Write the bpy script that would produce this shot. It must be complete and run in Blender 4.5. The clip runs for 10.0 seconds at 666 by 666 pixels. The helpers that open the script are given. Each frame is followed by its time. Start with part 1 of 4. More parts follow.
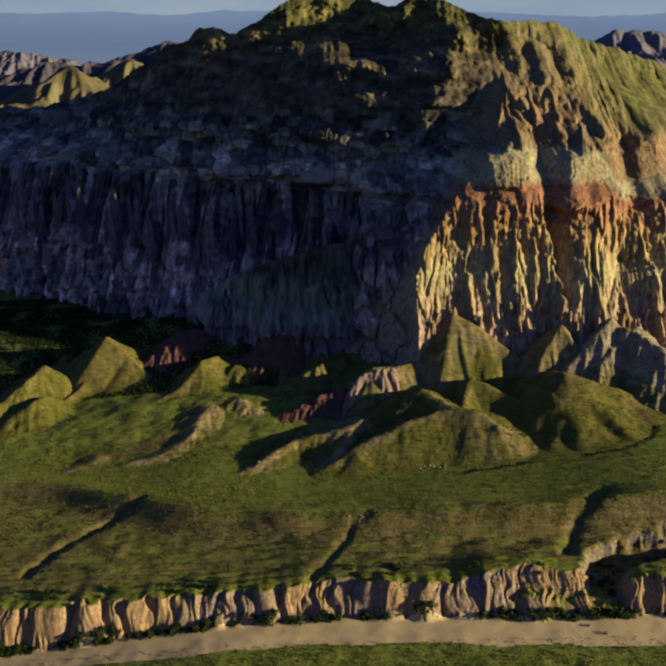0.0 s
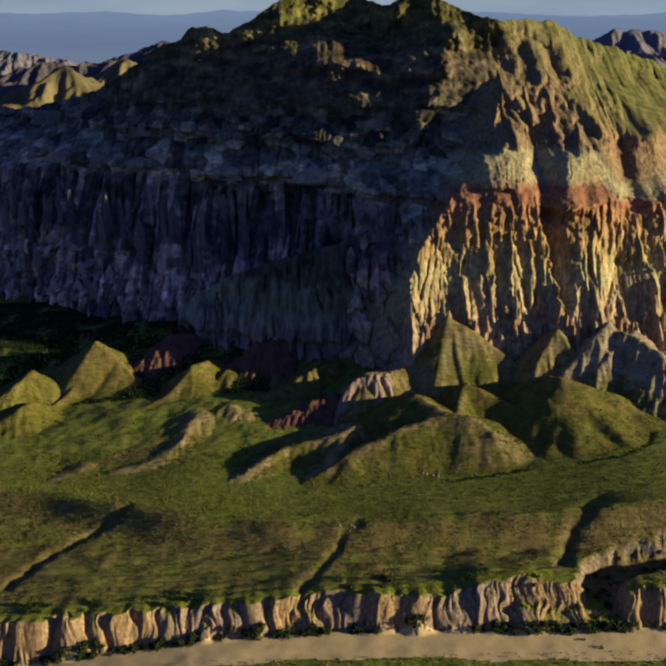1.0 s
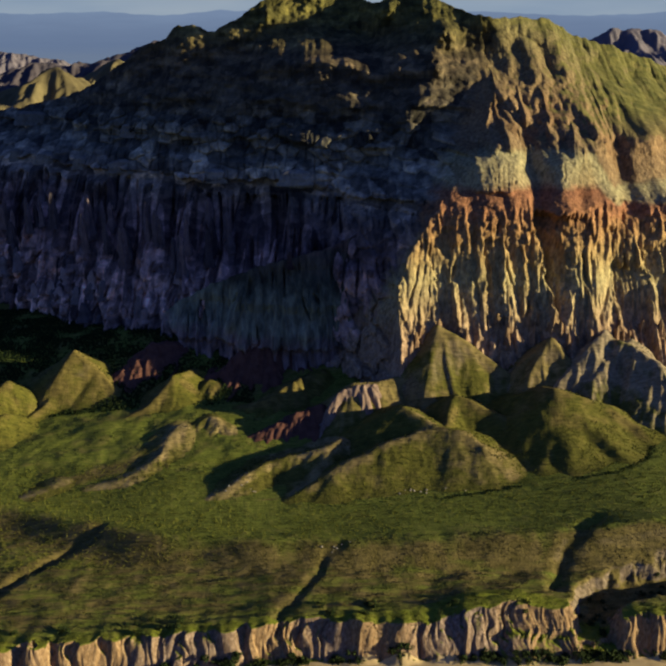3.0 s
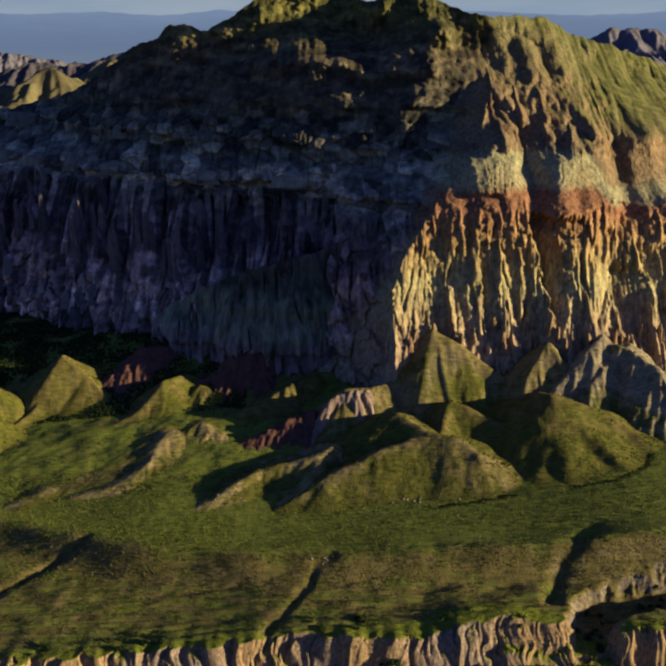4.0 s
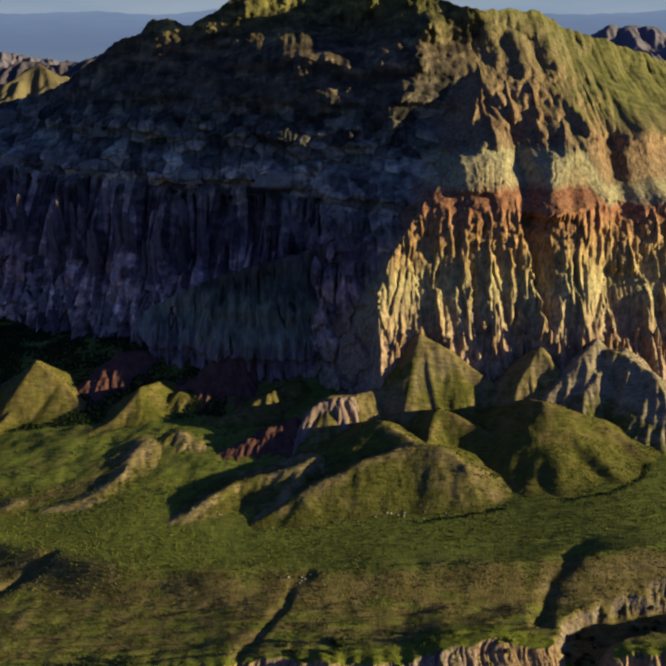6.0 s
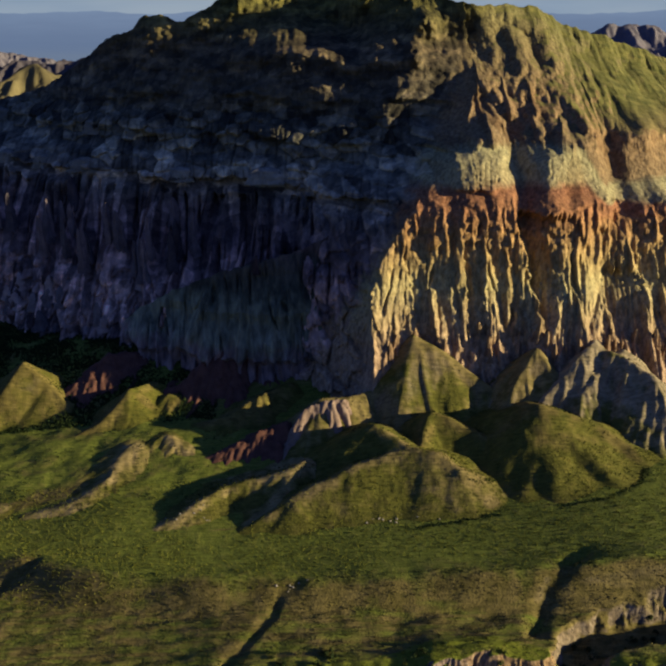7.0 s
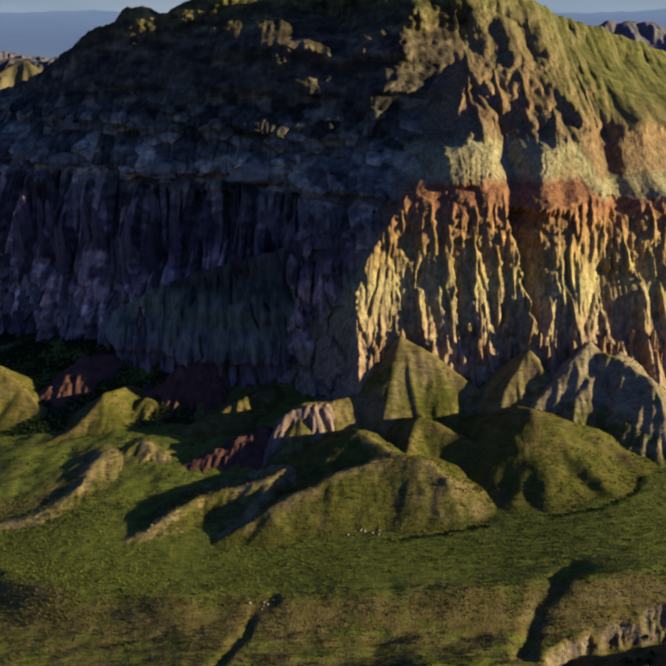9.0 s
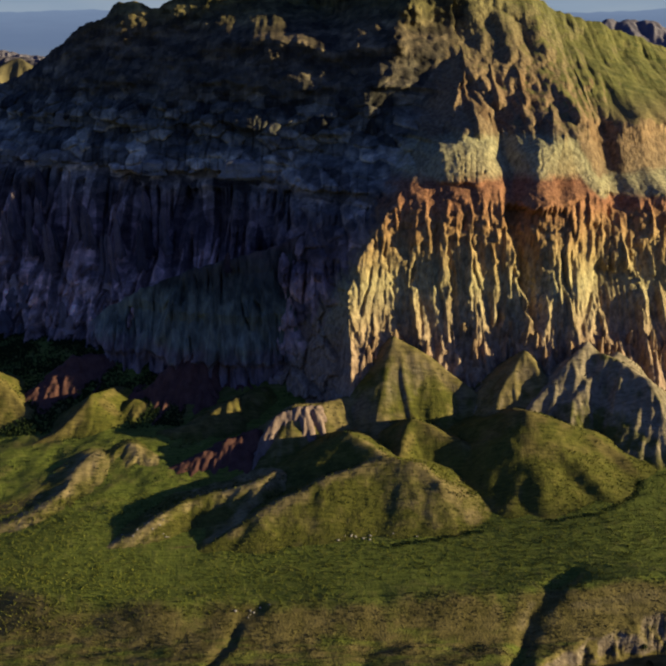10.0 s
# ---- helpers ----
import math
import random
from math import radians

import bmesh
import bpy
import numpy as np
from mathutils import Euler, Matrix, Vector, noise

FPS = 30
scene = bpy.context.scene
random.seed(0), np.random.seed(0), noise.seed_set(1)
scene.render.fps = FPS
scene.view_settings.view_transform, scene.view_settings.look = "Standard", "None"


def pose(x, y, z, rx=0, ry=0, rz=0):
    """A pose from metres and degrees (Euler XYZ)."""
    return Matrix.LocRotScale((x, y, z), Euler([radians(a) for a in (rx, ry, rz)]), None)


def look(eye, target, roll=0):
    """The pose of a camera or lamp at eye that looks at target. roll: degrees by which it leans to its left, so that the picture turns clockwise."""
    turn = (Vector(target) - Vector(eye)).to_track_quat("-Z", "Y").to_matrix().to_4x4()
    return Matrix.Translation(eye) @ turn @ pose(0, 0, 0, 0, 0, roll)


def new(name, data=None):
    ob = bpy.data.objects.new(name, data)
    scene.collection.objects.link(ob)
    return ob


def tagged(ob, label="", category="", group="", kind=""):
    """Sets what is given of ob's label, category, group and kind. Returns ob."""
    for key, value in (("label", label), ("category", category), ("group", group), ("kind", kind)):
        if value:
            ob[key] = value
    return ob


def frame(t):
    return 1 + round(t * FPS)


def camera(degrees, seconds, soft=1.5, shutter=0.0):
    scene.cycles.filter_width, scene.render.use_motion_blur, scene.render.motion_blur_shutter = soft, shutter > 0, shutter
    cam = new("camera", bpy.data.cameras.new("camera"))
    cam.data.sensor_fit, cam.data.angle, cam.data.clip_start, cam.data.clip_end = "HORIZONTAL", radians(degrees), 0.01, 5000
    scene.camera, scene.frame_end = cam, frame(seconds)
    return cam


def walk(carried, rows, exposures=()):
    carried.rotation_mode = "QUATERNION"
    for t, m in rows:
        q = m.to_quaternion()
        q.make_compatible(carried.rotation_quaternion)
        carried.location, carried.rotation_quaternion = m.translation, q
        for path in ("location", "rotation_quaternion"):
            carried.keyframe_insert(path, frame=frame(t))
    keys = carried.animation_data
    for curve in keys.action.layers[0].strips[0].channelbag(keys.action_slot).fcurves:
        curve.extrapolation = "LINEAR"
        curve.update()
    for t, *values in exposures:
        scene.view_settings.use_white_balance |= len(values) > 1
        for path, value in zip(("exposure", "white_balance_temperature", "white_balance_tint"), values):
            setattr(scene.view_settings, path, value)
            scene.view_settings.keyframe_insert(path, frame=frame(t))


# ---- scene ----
cam = camera(45.0, 10.0, soft=2.8)
METRES, EYE, TILT, LEAN, TURN = 200.0, 280.0, -20.9, 0.0, 0.0
K = 0.316
ROWS = [
    (0.0, 0.0, 0.0, 0.0, 0.0, 0.0, -0.0),
    (0.5, 0.0423, 0.0241, 0.0222, -0.02, 0.01, 0.03),
    (1.0, 0.0829, 0.0501, 0.0467, -0.03, 0.02, 0.05),
    (1.5, 0.1223, 0.0738, 0.0718, -0.05, 0.04, 0.08),
    (2.0, 0.1601, 0.1004, 0.0949, -0.05, 0.05, 0.09),
    (2.5, 0.1969, 0.1253, 0.115, -0.06, 0.06, 0.11),
    (4.0, 0.309, 0.2027, 0.1873, -0.09, 0.08, 0.2),
    (4.5, 0.3515, 0.228, 0.202, -0.1, 0.09, 0.21),
    (5.0, 0.3958, 0.2557, 0.2119, -0.11, 0.12, 0.24),
    (5.5, 0.4384, 0.2814, 0.222, -0.12, 0.13, 0.25),
    (7.0, 0.5576, 0.362, 0.2373, -0.07, 0.23, 0.26),
    (7.5, 0.5993, 0.3881, 0.2379, -0.07, 0.26, 0.26),
    (8.0, 0.6368, 0.4153, 0.2396, -0.04, 0.29, 0.26),
    (8.5, 0.6765, 0.4404, 0.2415, -0.03, 0.32, 0.26),
    (9.0, 0.7184, 0.4672, 0.2446, -0.03, 0.35, 0.27),
    (9.5, 0.7557, 0.4916, 0.2452, -0.02, 0.38, 0.26),
    (10.0, 0.7949, 0.5189, 0.2425, -0.01, 0.4, 0.24),
]
walk(cam, [(t, pose(0, 0, EYE, TILT, LEAN, TURN) @ pose(METRES * x * K, METRES * y, METRES * z * K, 90 + pitch * K, roll, yaw * K))
           for t, x, y, z, yaw, pitch, roll in ROWS])

# ---- light ----
SUN_SIDE, SUN_HEIGHT = 11.0, 12.0    # degrees towards the viewer from due right; degrees above the horizon
world = bpy.data.worlds.new("world")
scene.world = world
world.use_nodes = True
wn = world.node_tree.nodes
sky = wn.new("ShaderNodeTexSky")
sky.sky_type, sky.sun_disc = "NISHITA", False
sky.sun_elevation, sky.sun_rotation = radians(SUN_HEIGHT), radians(90 + SUN_SIDE)
sky.altitude, sky.dust_density, sky.ozone_density = 800, 0.8, 2.0
wn["Background"].inputs["Strength"].default_value = 0.068
tint = wn.new("ShaderNodeMix")
tint.data_type, tint.blend_type = "RGBA", "MULTIPLY"
tint.inputs[0].default_value, tint.inputs[7].default_value = 1.0, (0.56, 0.80, 2.05, 1)
world.node_tree.links.new(sky.outputs[0], tint.inputs[6])
even = wn.new("ShaderNodeMix")
even.data_type = "RGBA"
even.inputs[0].default_value, even.inputs[7].default_value = 0.04, (2.1, 3.3, 9.0, 1)
world.node_tree.links.new(tint.outputs[2], even.inputs[6])
world.node_tree.links.new(even.outputs[2], wn["Background"].inputs["Color"])
sun = new("sun", bpy.data.lights.new("sun", "SUN"))
sun.data.energy, sun.data.angle, sun.data.color = 9.9, radians(0.6), (1.0, 0.905, 0.63)
a, e = radians(SUN_SIDE), radians(SUN_HEIGHT)
sun.matrix_world = look((0, 0, 900), (-math.cos(a) * math.cos(e), math.sin(a) * math.cos(e), 900 - math.sin(e)))
scene.view_settings.exposure = 0.0


# ---- noise on arrays ----
def lattice(i, j, seed):
    h = (i * 374761393 + j * 668265263 + seed * 974634777) & 0xFFFFFFFF
    h = ((h ^ (h >> 13)) * 1274126177) & 0xFFFFFFFF
    return ((h ^ (h >> 16)) & 0xFFFF) / 65536.0 * 2 * np.pi


def grain(x, y, seed=0):
    """Gradient noise, about -1 to 1."""
    xi, yi = np.floor(x).astype(np.int64), np.floor(y).astype(np.int64)
    fx, fy = x - xi, y - yi
    u, v = fx * fx * fx * (fx * (fx * 6 - 15) + 10), fy * fy * fy * (fy * (fy * 6 - 15) + 10)
    total = 0
    for di in (0, 1):
        for dj in (0, 1):
            g = lattice(xi + di, yi + dj, seed)
            d = np.cos(g) * (fx - di) + np.sin(g) * (fy - dj)
            total = total + d * (u if di else 1 - u) * (v if dj else 1 - v)
    return total * 1.5


def layers(x, y, seed=0, octaves=4, fall=0.5):
    total, size = 0, 1.0
    for o in range(octaves):
        total = total + size * grain(x * 2 ** o, y * 2 ** o, seed + o)
        size *= fall
    return total


def smooth(edge0, edge1, v):
    t = np.clip((v - edge0) / (edge1 - edge0), 0, 1)
    return t * t * (3 - 2 * t)


def curve(xs, ys):
    """A soft line through a few knots, as a function of arrays."""
    xx = np.arange(xs[0] - 60, xs[-1] + 60, 2.0)
    yy = np.interp(xx, xs, ys)
    k = np.exp(-np.linspace(-2, 2, 13) ** 2)
    yy = np.convolve(np.pad(yy, 6, mode="edge"), k / k.sum(), mode="valid")
    return lambda v: np.interp(v, xx, yy)


def ridge(x, y, line, left, right, blunt=2.0):
    """Height of a ridge whose crest follows line; it falls by left and right metres a metre on the sides seen along the line."""
    best = np.full(np.shape(x), -1e4)
    for (ax, ay, az), (bx, by, bz) in zip(line, line[1:]):
        dx, dy = bx - ax, by - ay
        t = np.clip(((x - ax) * dx + (y - ay) * dy) / (dx * dx + dy * dy), 0, 1)
        px, py = x - ax - t * dx, y - ay - t * dy
        d = np.sqrt(px * px + py * py + blunt * blunt) - blunt
        side = smooth(-6, 6, (dx * py - dy * px) / math.hypot(dx, dy))
        best = np.maximum(best, az + t * (bz - az) - d * (right + (left - right) * side))
    return best


# ---- slope-led erosion ----
def blurred(z, radius):
    r = max(1, int(round(radius)))
    for axis in (0, 1, 0, 1):
        pad = [(0, 0), (0, 0)]
        pad[axis] = (r + 1, r)
        c = np.cumsum(np.pad(z, pad, mode="edge"), axis=axis)
        n = z.shape[axis]
        hi = np.take(c, np.arange(2 * r + 1, 2 * r + 1 + n), axis=axis)
        z = (hi - np.take(c, np.arange(n), axis=axis)) / (2 * r + 1)
    return z


def rills(gx, gy, z, wave, depth, seed, sharp=0.6, slot=0.0):
    """Cuts gullies of that spacing into a gridded height, running down its slope."""
    sy, sx = np.gradient(blurred(z, wave * 0.7 / (gx[0, 1] - gx[0, 0])), gy[:, 0], gx[0])
    steep = np.hypot(sx, sy) + 1e-6
    ax, ay = -sy / steep, sx / steep
    cell = wave * 1.4
    ci, cj = np.floor(gx / cell).astype(np.int64), np.floor(gy / cell).astype(np.int64)
    co, si, tot = 0, 0, 1e-6
    for di in (-1, 0, 1):
        for dj in (-1, 0, 1):
            i, j = ci + di, cj + dj
            px = gx - (i + lattice(i, j, seed) / (2 * np.pi)) * cell
            py = gy - (j + lattice(i, j, seed + 1) / (2 * np.pi)) * cell
            w = np.exp(-2.2 * (px * px + py * py) / (cell * cell))
            p = (px * ax + py * ay) * (2 * np.pi / wave)
            co, si, tot = co + w * np.cos(p), si + w * np.sin(p), tot + w
    co, si = co / tot, si / tot
    co = co / np.maximum(np.hypot(co, si), 0.35)
    if slot:
        return z - depth * np.clip(steep / 1.1, 0, 1.4) * smooth(slot, 1.0, -co)
    tri = 1 - 2 * np.arccos(np.clip(co, -1, 1)) / np.pi
    return z + depth * np.clip(steep / 1.1, 0, 1.4) * (sharp * tri + (1 - sharp) * co)


def knobs(x, y, size, seed):
    """Pointed lumps, 0 to 1, one in each cell."""
    ci, cj = np.floor(x / size).astype(np.int64), np.floor(y / size).astype(np.int64)
    best = np.zeros(np.shape(x))
    for di in (-1, 0, 1):
        for dj in (-1, 0, 1):
            i, j = ci + di, cj + dj
            a = lattice(i, j, seed) / (2 * np.pi)
            b = lattice(i, j, seed + 1) / (2 * np.pi)
            d = np.hypot(x - (i + a) * size, y - (j + b) * size) / (size * (0.55 + 0.35 * b))
            best = np.maximum(best, (0.6 + 0.4 * a) * np.clip(1 - d, 0, 1) ** 0.8)
    return best


def cells(x, y, size, seed):
    """Rounded lumps with cracks between them: 0 in a crack, 1 on a lump, and a number for each lump."""
    ci, cj = np.floor(x / size).astype(np.int64), np.floor(y / size).astype(np.int64)
    first, second, mark = np.full(np.shape(x), 9.0), np.full(np.shape(x), 9.0), np.zeros(np.shape(x))
    for di in (-1, 0, 1):
        for dj in (-1, 0, 1):
            i, j = ci + di, cj + dj
            a, b = lattice(i, j, seed) / (2 * np.pi), lattice(i, j, seed + 1) / (2 * np.pi)
            d = np.hypot(x / size - i - a, y / size - j - b)
            closer = d < first
            second = np.where(closer, first, np.minimum(second, d))
            mark = np.where(closer, a * 7 % 1, mark)
            first = np.where(closer, d, first)
    return np.clip((second - first) / 0.3, 0, 1) ** 0.6, mark


# ---- the lie of the land ----
bank_foot = curve([-300, -165, -140, -100, -55, 0, 56, 100, 150, 300], [304, 309, 310, 313, 317, 319.5, 319, 317, 318, 318])
low_land = curve([-300, -165, -140, -100, -55, 0, 56, 100, 150, 300], [-10, -4, -2, 2, 6, 8, 10, 11, 12, 14])
terrace_z = curve([-300, -170, -123, -69, -43, 0, 60, 105, 160, 300], [9, 13, 15.5, 17, 18, 22, 23, 24, 27, 34])
scarp_line = curve([-300, -190, -140, -100, -60, 0, 60, 130, 200, 300], [425, 415, 400, 381, 372, 366, 364, 362, 362, 366])
plateau = curve([-300, -160, -120, -84, -23, 8, 38, 91, 120, 150, 180, 300], [15, 19, 21.5, 24.5, 26.5, 28, 30, 33.5, 35.5, 38.5, 41, 46])
apron = curve([-300, -190, -140, -100, -30, 40, 100, 200, 300], [20, 24, 30, 34, 37, 44, 48, 54, 58])
RAVINE = [(131, 302), (133, 320), (136, 335), (143, 345), (160, 350), (185, 355), (235, 363), (330, 374)]


def away(x, y, line):
    d = np.full(np.shape(x), 1e4)
    for (ax, ay), (bx, by) in zip(line, line[1:]):
        dx, dy = bx - ax, by - ay
        t = np.clip(((x - ax) * dx + (y - ay) * dy) / (dx * dx + dy * dy), 0, 1)
        d = np.minimum(d, np.hypot(x - ax - t * dx, y - ay - t * dy))
    return d


def ground_height(x, y):
    x, y = np.broadcast_arrays(np.asarray(x, float), np.asarray(y, float))
    wob = 3 * grain(x / 38, y / 90, 11)
    ribs = smooth(10, 60, x)
    bend = x + 3.5 * grain(x / 13, y / 7, 7) + 1.2 * grain(x / 4, y / 4, 2)
    lobe = 0.5 * np.abs(grain(bend / 33, y / 50, 13)) + 0.45 * np.abs(grain(bend / 13, y / 25, 1))
    ribbed = np.clip(0.7 + 1.6 * grain(x / 21, 0 * y, 6) + 0.5 * ribs, 0.25, 1.6)
    slots = smooth(0.14, 0.0, np.abs(grain(bend / 16, y / 70, 8))) * np.clip(0.3 + 2 * grain(x / 50, 0 * y, 9), 0, 1)
    flute = 17 * lobe + ribbed * (1.9 * np.abs(grain(bend / 6, y / 18, 10)) + 2.2 * np.abs(grain(bend / 2.6, y / 10, 12)) + 1.0 * np.abs(grain(bend / 1.35, y / 5, 17))) + 4 * grain(x / 40, 0 * y, 5) - 4.5 - 4 * slots
    flute = np.minimum(flute, 1.5 + 0.4 * flute)
    foot = bank_foot(x)
    low = low_land(x) + 0.35 * layers(x / 20, y / 20, 14, 3)
    base = y - foot
    wide = 9.5 + 4.0 * grain(x / 13, 0 * y, 4) + 9 * np.exp(-((x - 96) / 27) ** 2)
    rise = np.clip((base + flute) / wide, 0, 1)
    step = 0.15 * smooth(-1.0, 5.0, base) + 0.85 * rise ** 0.95 * (1 - 0.15 * rise * (1 - rise))
    terrace = terrace_z(x) + 0.3 * layers(x / 24, y / 14, 16, 3) + (1.5 + 4.0 * grain(x / 17, 0 * y, 9) + 1.5 * grain(x / 6, 0 * y, 23)) * np.exp(-np.clip(base - 6, 0, 90) / 7.0)
    terrace = terrace + (0.9 * np.abs(grain(x / 34, y / 6, 24)) + 0.45 * np.abs(grain(x / 12, y / 3, 25))) * smooth(8, 16, base)
    terrace = terrace + 5 * np.exp(-((x - 95) / 30) ** 2 - ((y - 336) / 11) ** 2)
    z = low + (terrace - low) * step
    # the low scarp behind the terrace and the field on top of it
    s = y - scarp_line(x) - wob - 2 * grain(x / 34, y / 40, 15)
    rim = (2.2 + 1.0 * grain(x / 70, 0 * y, 8)) * np.exp(-((s - 15) / 10.0) ** 2)
    plain = plateau(x) + 0.2 * layers(x / 40, y / 25, 17, 2) + rim
    z = z + (plain - terrace) * smooth(-4, 16, s) * step
    z = z + (apron(x) - plateau(x)) * smooth(446, 535, y)
    z = z + np.clip(y - 535, 0, 80) * 0.3
    z = z + 1.2 * layers(x / 30, y / 18, 21, 3) * smooth(440, 480, y)
    # the ravine that opens onto the track
    d = away(x, y, RAVINE) + 2.4 * grain(x / 7, y / 7, 18) + 1.6 * np.abs(grain(x / 3, y / 3, 19))
    bed = low_land(x) + 4.5 + 0.06 * np.clip(y - 322, 0, 60) + 0.02 * np.clip(x - 132, 0, 200) + 0.7 * layers(x / 9, y / 9, 20, 3)
    cut = 1 - smooth(6.0, 12.5, d)
    z = np.where(y > 298, z + (np.minimum(bed, z) - z) * cut, z)
    # shallow gullies down the scarp
    for line, deep, wide in (([(-161, 345), (-146, 371), (-127, 390), (-112, 402)], 1.6, 3.2), ([(-11, 333), (4, 358), (11, 374), (20, 378)], 1.1, 3),
                             ([(121, 348), (132, 370), (152, 386)], 2.2, 4.0), ([(78, 417), (100, 420), (120, 423)], 0.4, 1.5), ([(150, 426), (176, 430), (198, 443), (206, 458)], 0.4, 1.6), ([(62, 352), (70, 378)], 0.5, 5)):
        z = z - deep * np.exp(-(away(x + 2 * grain(x / 9, y / 9, 22), y, line) / wide) ** 2)
    return z


BAY_X = [-330, -250, -190, -140, -90, -40, 0, 40, 80, 130, 200]
FRONT_X = [40, 60, 90, 115, 150, 175, 210, 260, 340]
# for each level, how far off the face stands: the shaded bay, and the sunlit front
BAY = [(level, curve(BAY_X, ys)) for level, ys in (
    (25, [730, 685, 637, 608, 592, 578, 566, 557, 549, 545, 542]), (70, [760, 720, 675, 648, 626, 612, 602, 594, 586, 580, 575]),
    (95, [775, 735, 700, 676, 650, 636, 622, 614, 606, 600, 595]), (125, [797, 762, 730, 703, 680, 662, 648, 640, 632, 625, 620]),
    (150, [820, 790, 750, 724, 704, 682, 666, 656, 648, 640, 635]), (175, [845, 808, 776, 744, 726, 702, 684, 674, 660, 655, 650]),
    (195, [867, 828, 797, 772, 748, 730, 708, 692, 678, 672, 670]), (230, [895, 865, 832, 800, 778, 759, 736, 720, 704, 698, 700]),
    (254, [915, 882, 846, 822, 802, 808, 817, 806, 752, 738, 740]))]
FRONT = [(level, curve(FRONT_X, ys)) for level, ys in (
    (25, [503, 503, 506, 510, 512, 505, 506, 520, 545]), (75, [535, 535, 540, 541, 540, 528, 540, 546, 570]),
    (115, [556, 556, 557, 555, 557, 550, 569, 568, 596]), (150, [578, 577, 575, 572, 572, 563, 585, 588, 618]),
    (160, [590, 588, 584, 581, 578, 568, 592, 596, 634]), (171, [604, 602, 598, 595, 598, 590, 608, 630, 674]),
    (188, [630, 626, 620, 612, 620, 606, 622, 642, 690]), (200, [655, 650, 648, 642, 640, 632, 640, 656, 702]),
    (230, [705, 702, 698, 692, 690, 690, 700, 715, 765]), (254, [790, 780, 768, 752, 736, 732, 745, 765, 798]))]
CREST_X = [-330, -250, -190, -140, -90, -40, 0, 30, 60, 80, 110, 145, 180, 220, 270, 340]
crest_y = curve(CREST_X, [930, 900, 858, 838, 818, 828, 844, 846, 788, 785, 770, 745, 770, 790, 800, 820])
crest_z = curve([-330, -255, -227, -181, -163, -144, -133, -112, -96, -66, -43, 0, 35, 49, 67, 99, 127, 150, 200, 232, 274, 340],
                [195, 212, 224, 250, 263, 264, 279, 279, 272, 288, 304, 313, 305, 295, 304, 302, 288, 284, 284, 269, 258, 238])
FOOT = 25.0
RIBS = [57, 97, 116, 129, 152, 190, 214, 236, 262, 290, 330, 370]      # leading edges of the sunlit ribs


def arris(z):
    """The edge between the sunlit front and the shaded bay."""
    return np.interp(z, [25, 75, 113, 130, 164, 187, 205, 228, 245, 265, 320], [58, 60, 59, 66, 92, 117, 128, 141, 143, 140, 138])


def crest_height(x):
    return crest_z(x) + 2.0 * grain(x / 13, 0 * x, 30) + 1.0 * grain(x / 4.5, 0 * x, 31)


def levelled(levels, x, z, top, fixed, span):
    """The distance of a face at height z, between its levels; those above fixed stretch with the crest."""
    stretch = (top - fixed) / span
    marks = [lev if lev <= fixed else fixed + (lev - fixed) * stretch for lev, _ in levels] + [top]
    lines = [line(x) for _, line in levels] + [crest_y(x)]
    y = lines[0] + 0 * z
    for i in range(len(lines) - 1):
        t = np.clip((z - marks[i]) / np.maximum(marks[i + 1] - marks[i], 1), 0, 1)
        y = np.where(z > marks[i], lines[i] + t * (lines[i + 1] - lines[i]), y)
    return y


def saw(x, edges, lean):
    """Ribs that step towards the viewer at each edge and fall back behind it."""
    out = np.zeros(np.shape(x))
    for a, b in zip(edges, edges[1:]):
        run = np.clip(x - a, 0, None)
        out = np.where((x >= a) & (x < b), -lean * run * np.clip((b - x) / 1.6, 0, 1), out)
    return out


def fins(x, z, seed, count, x0, x1, tips, highs, wides, outs, lean=0.35, tone=None):
    """Pointed ribs that lean on a face and widen towards their foot, in metres towards the viewer; the steep side is on the left."""
    r = np.random.default_rng(seed)
    best = np.zeros(np.shape(x))
    for _ in range(count):
        cx, tip, high = r.uniform(x0, x1), r.uniform(*tips), r.uniform(*highs)
        wide, by, skew, bow = r.uniform(*wides), r.uniform(*outs), r.normal() * 0.12, r.uniform(0.7, 1.6)
        near = np.abs(np.mean(x, axis=0) - cx) < wide * 1.6 + 40
        c0, c1 = int(np.argmax(near)), len(near) - int(np.argmax(near[::-1]))
        if not near.any():
            continue
        px, pz = x[:, c0:c1], z[:, c0:c1]
        down = np.clip((tip - pz) / high, 0, 1)
        half = wide * (0.12 + 0.88 * down ** bow) * 0.5
        off = px - cx - skew * (tip - pz) - 0.9 * grain(px / 6, pz / 9, seed)
        body = np.clip(np.minimum(1 + off / (half * lean), 1 - off / (half * (2 - lean))), 0, 1)
        body = body * smooth(0, 0.16, down) * smooth(high * 1.5, high * 1.05, tip - pz) * (0.55 + 0.45 * down)
        hue = r.uniform()
        if tone is not None:
            tone[:, c0:c1] = np.where(by * body > best[:, c0:c1] + 0.3, hue, tone[:, c0:c1])
        best[:, c0:c1] = np.maximum(best[:, c0:c1], by * body)
    return best


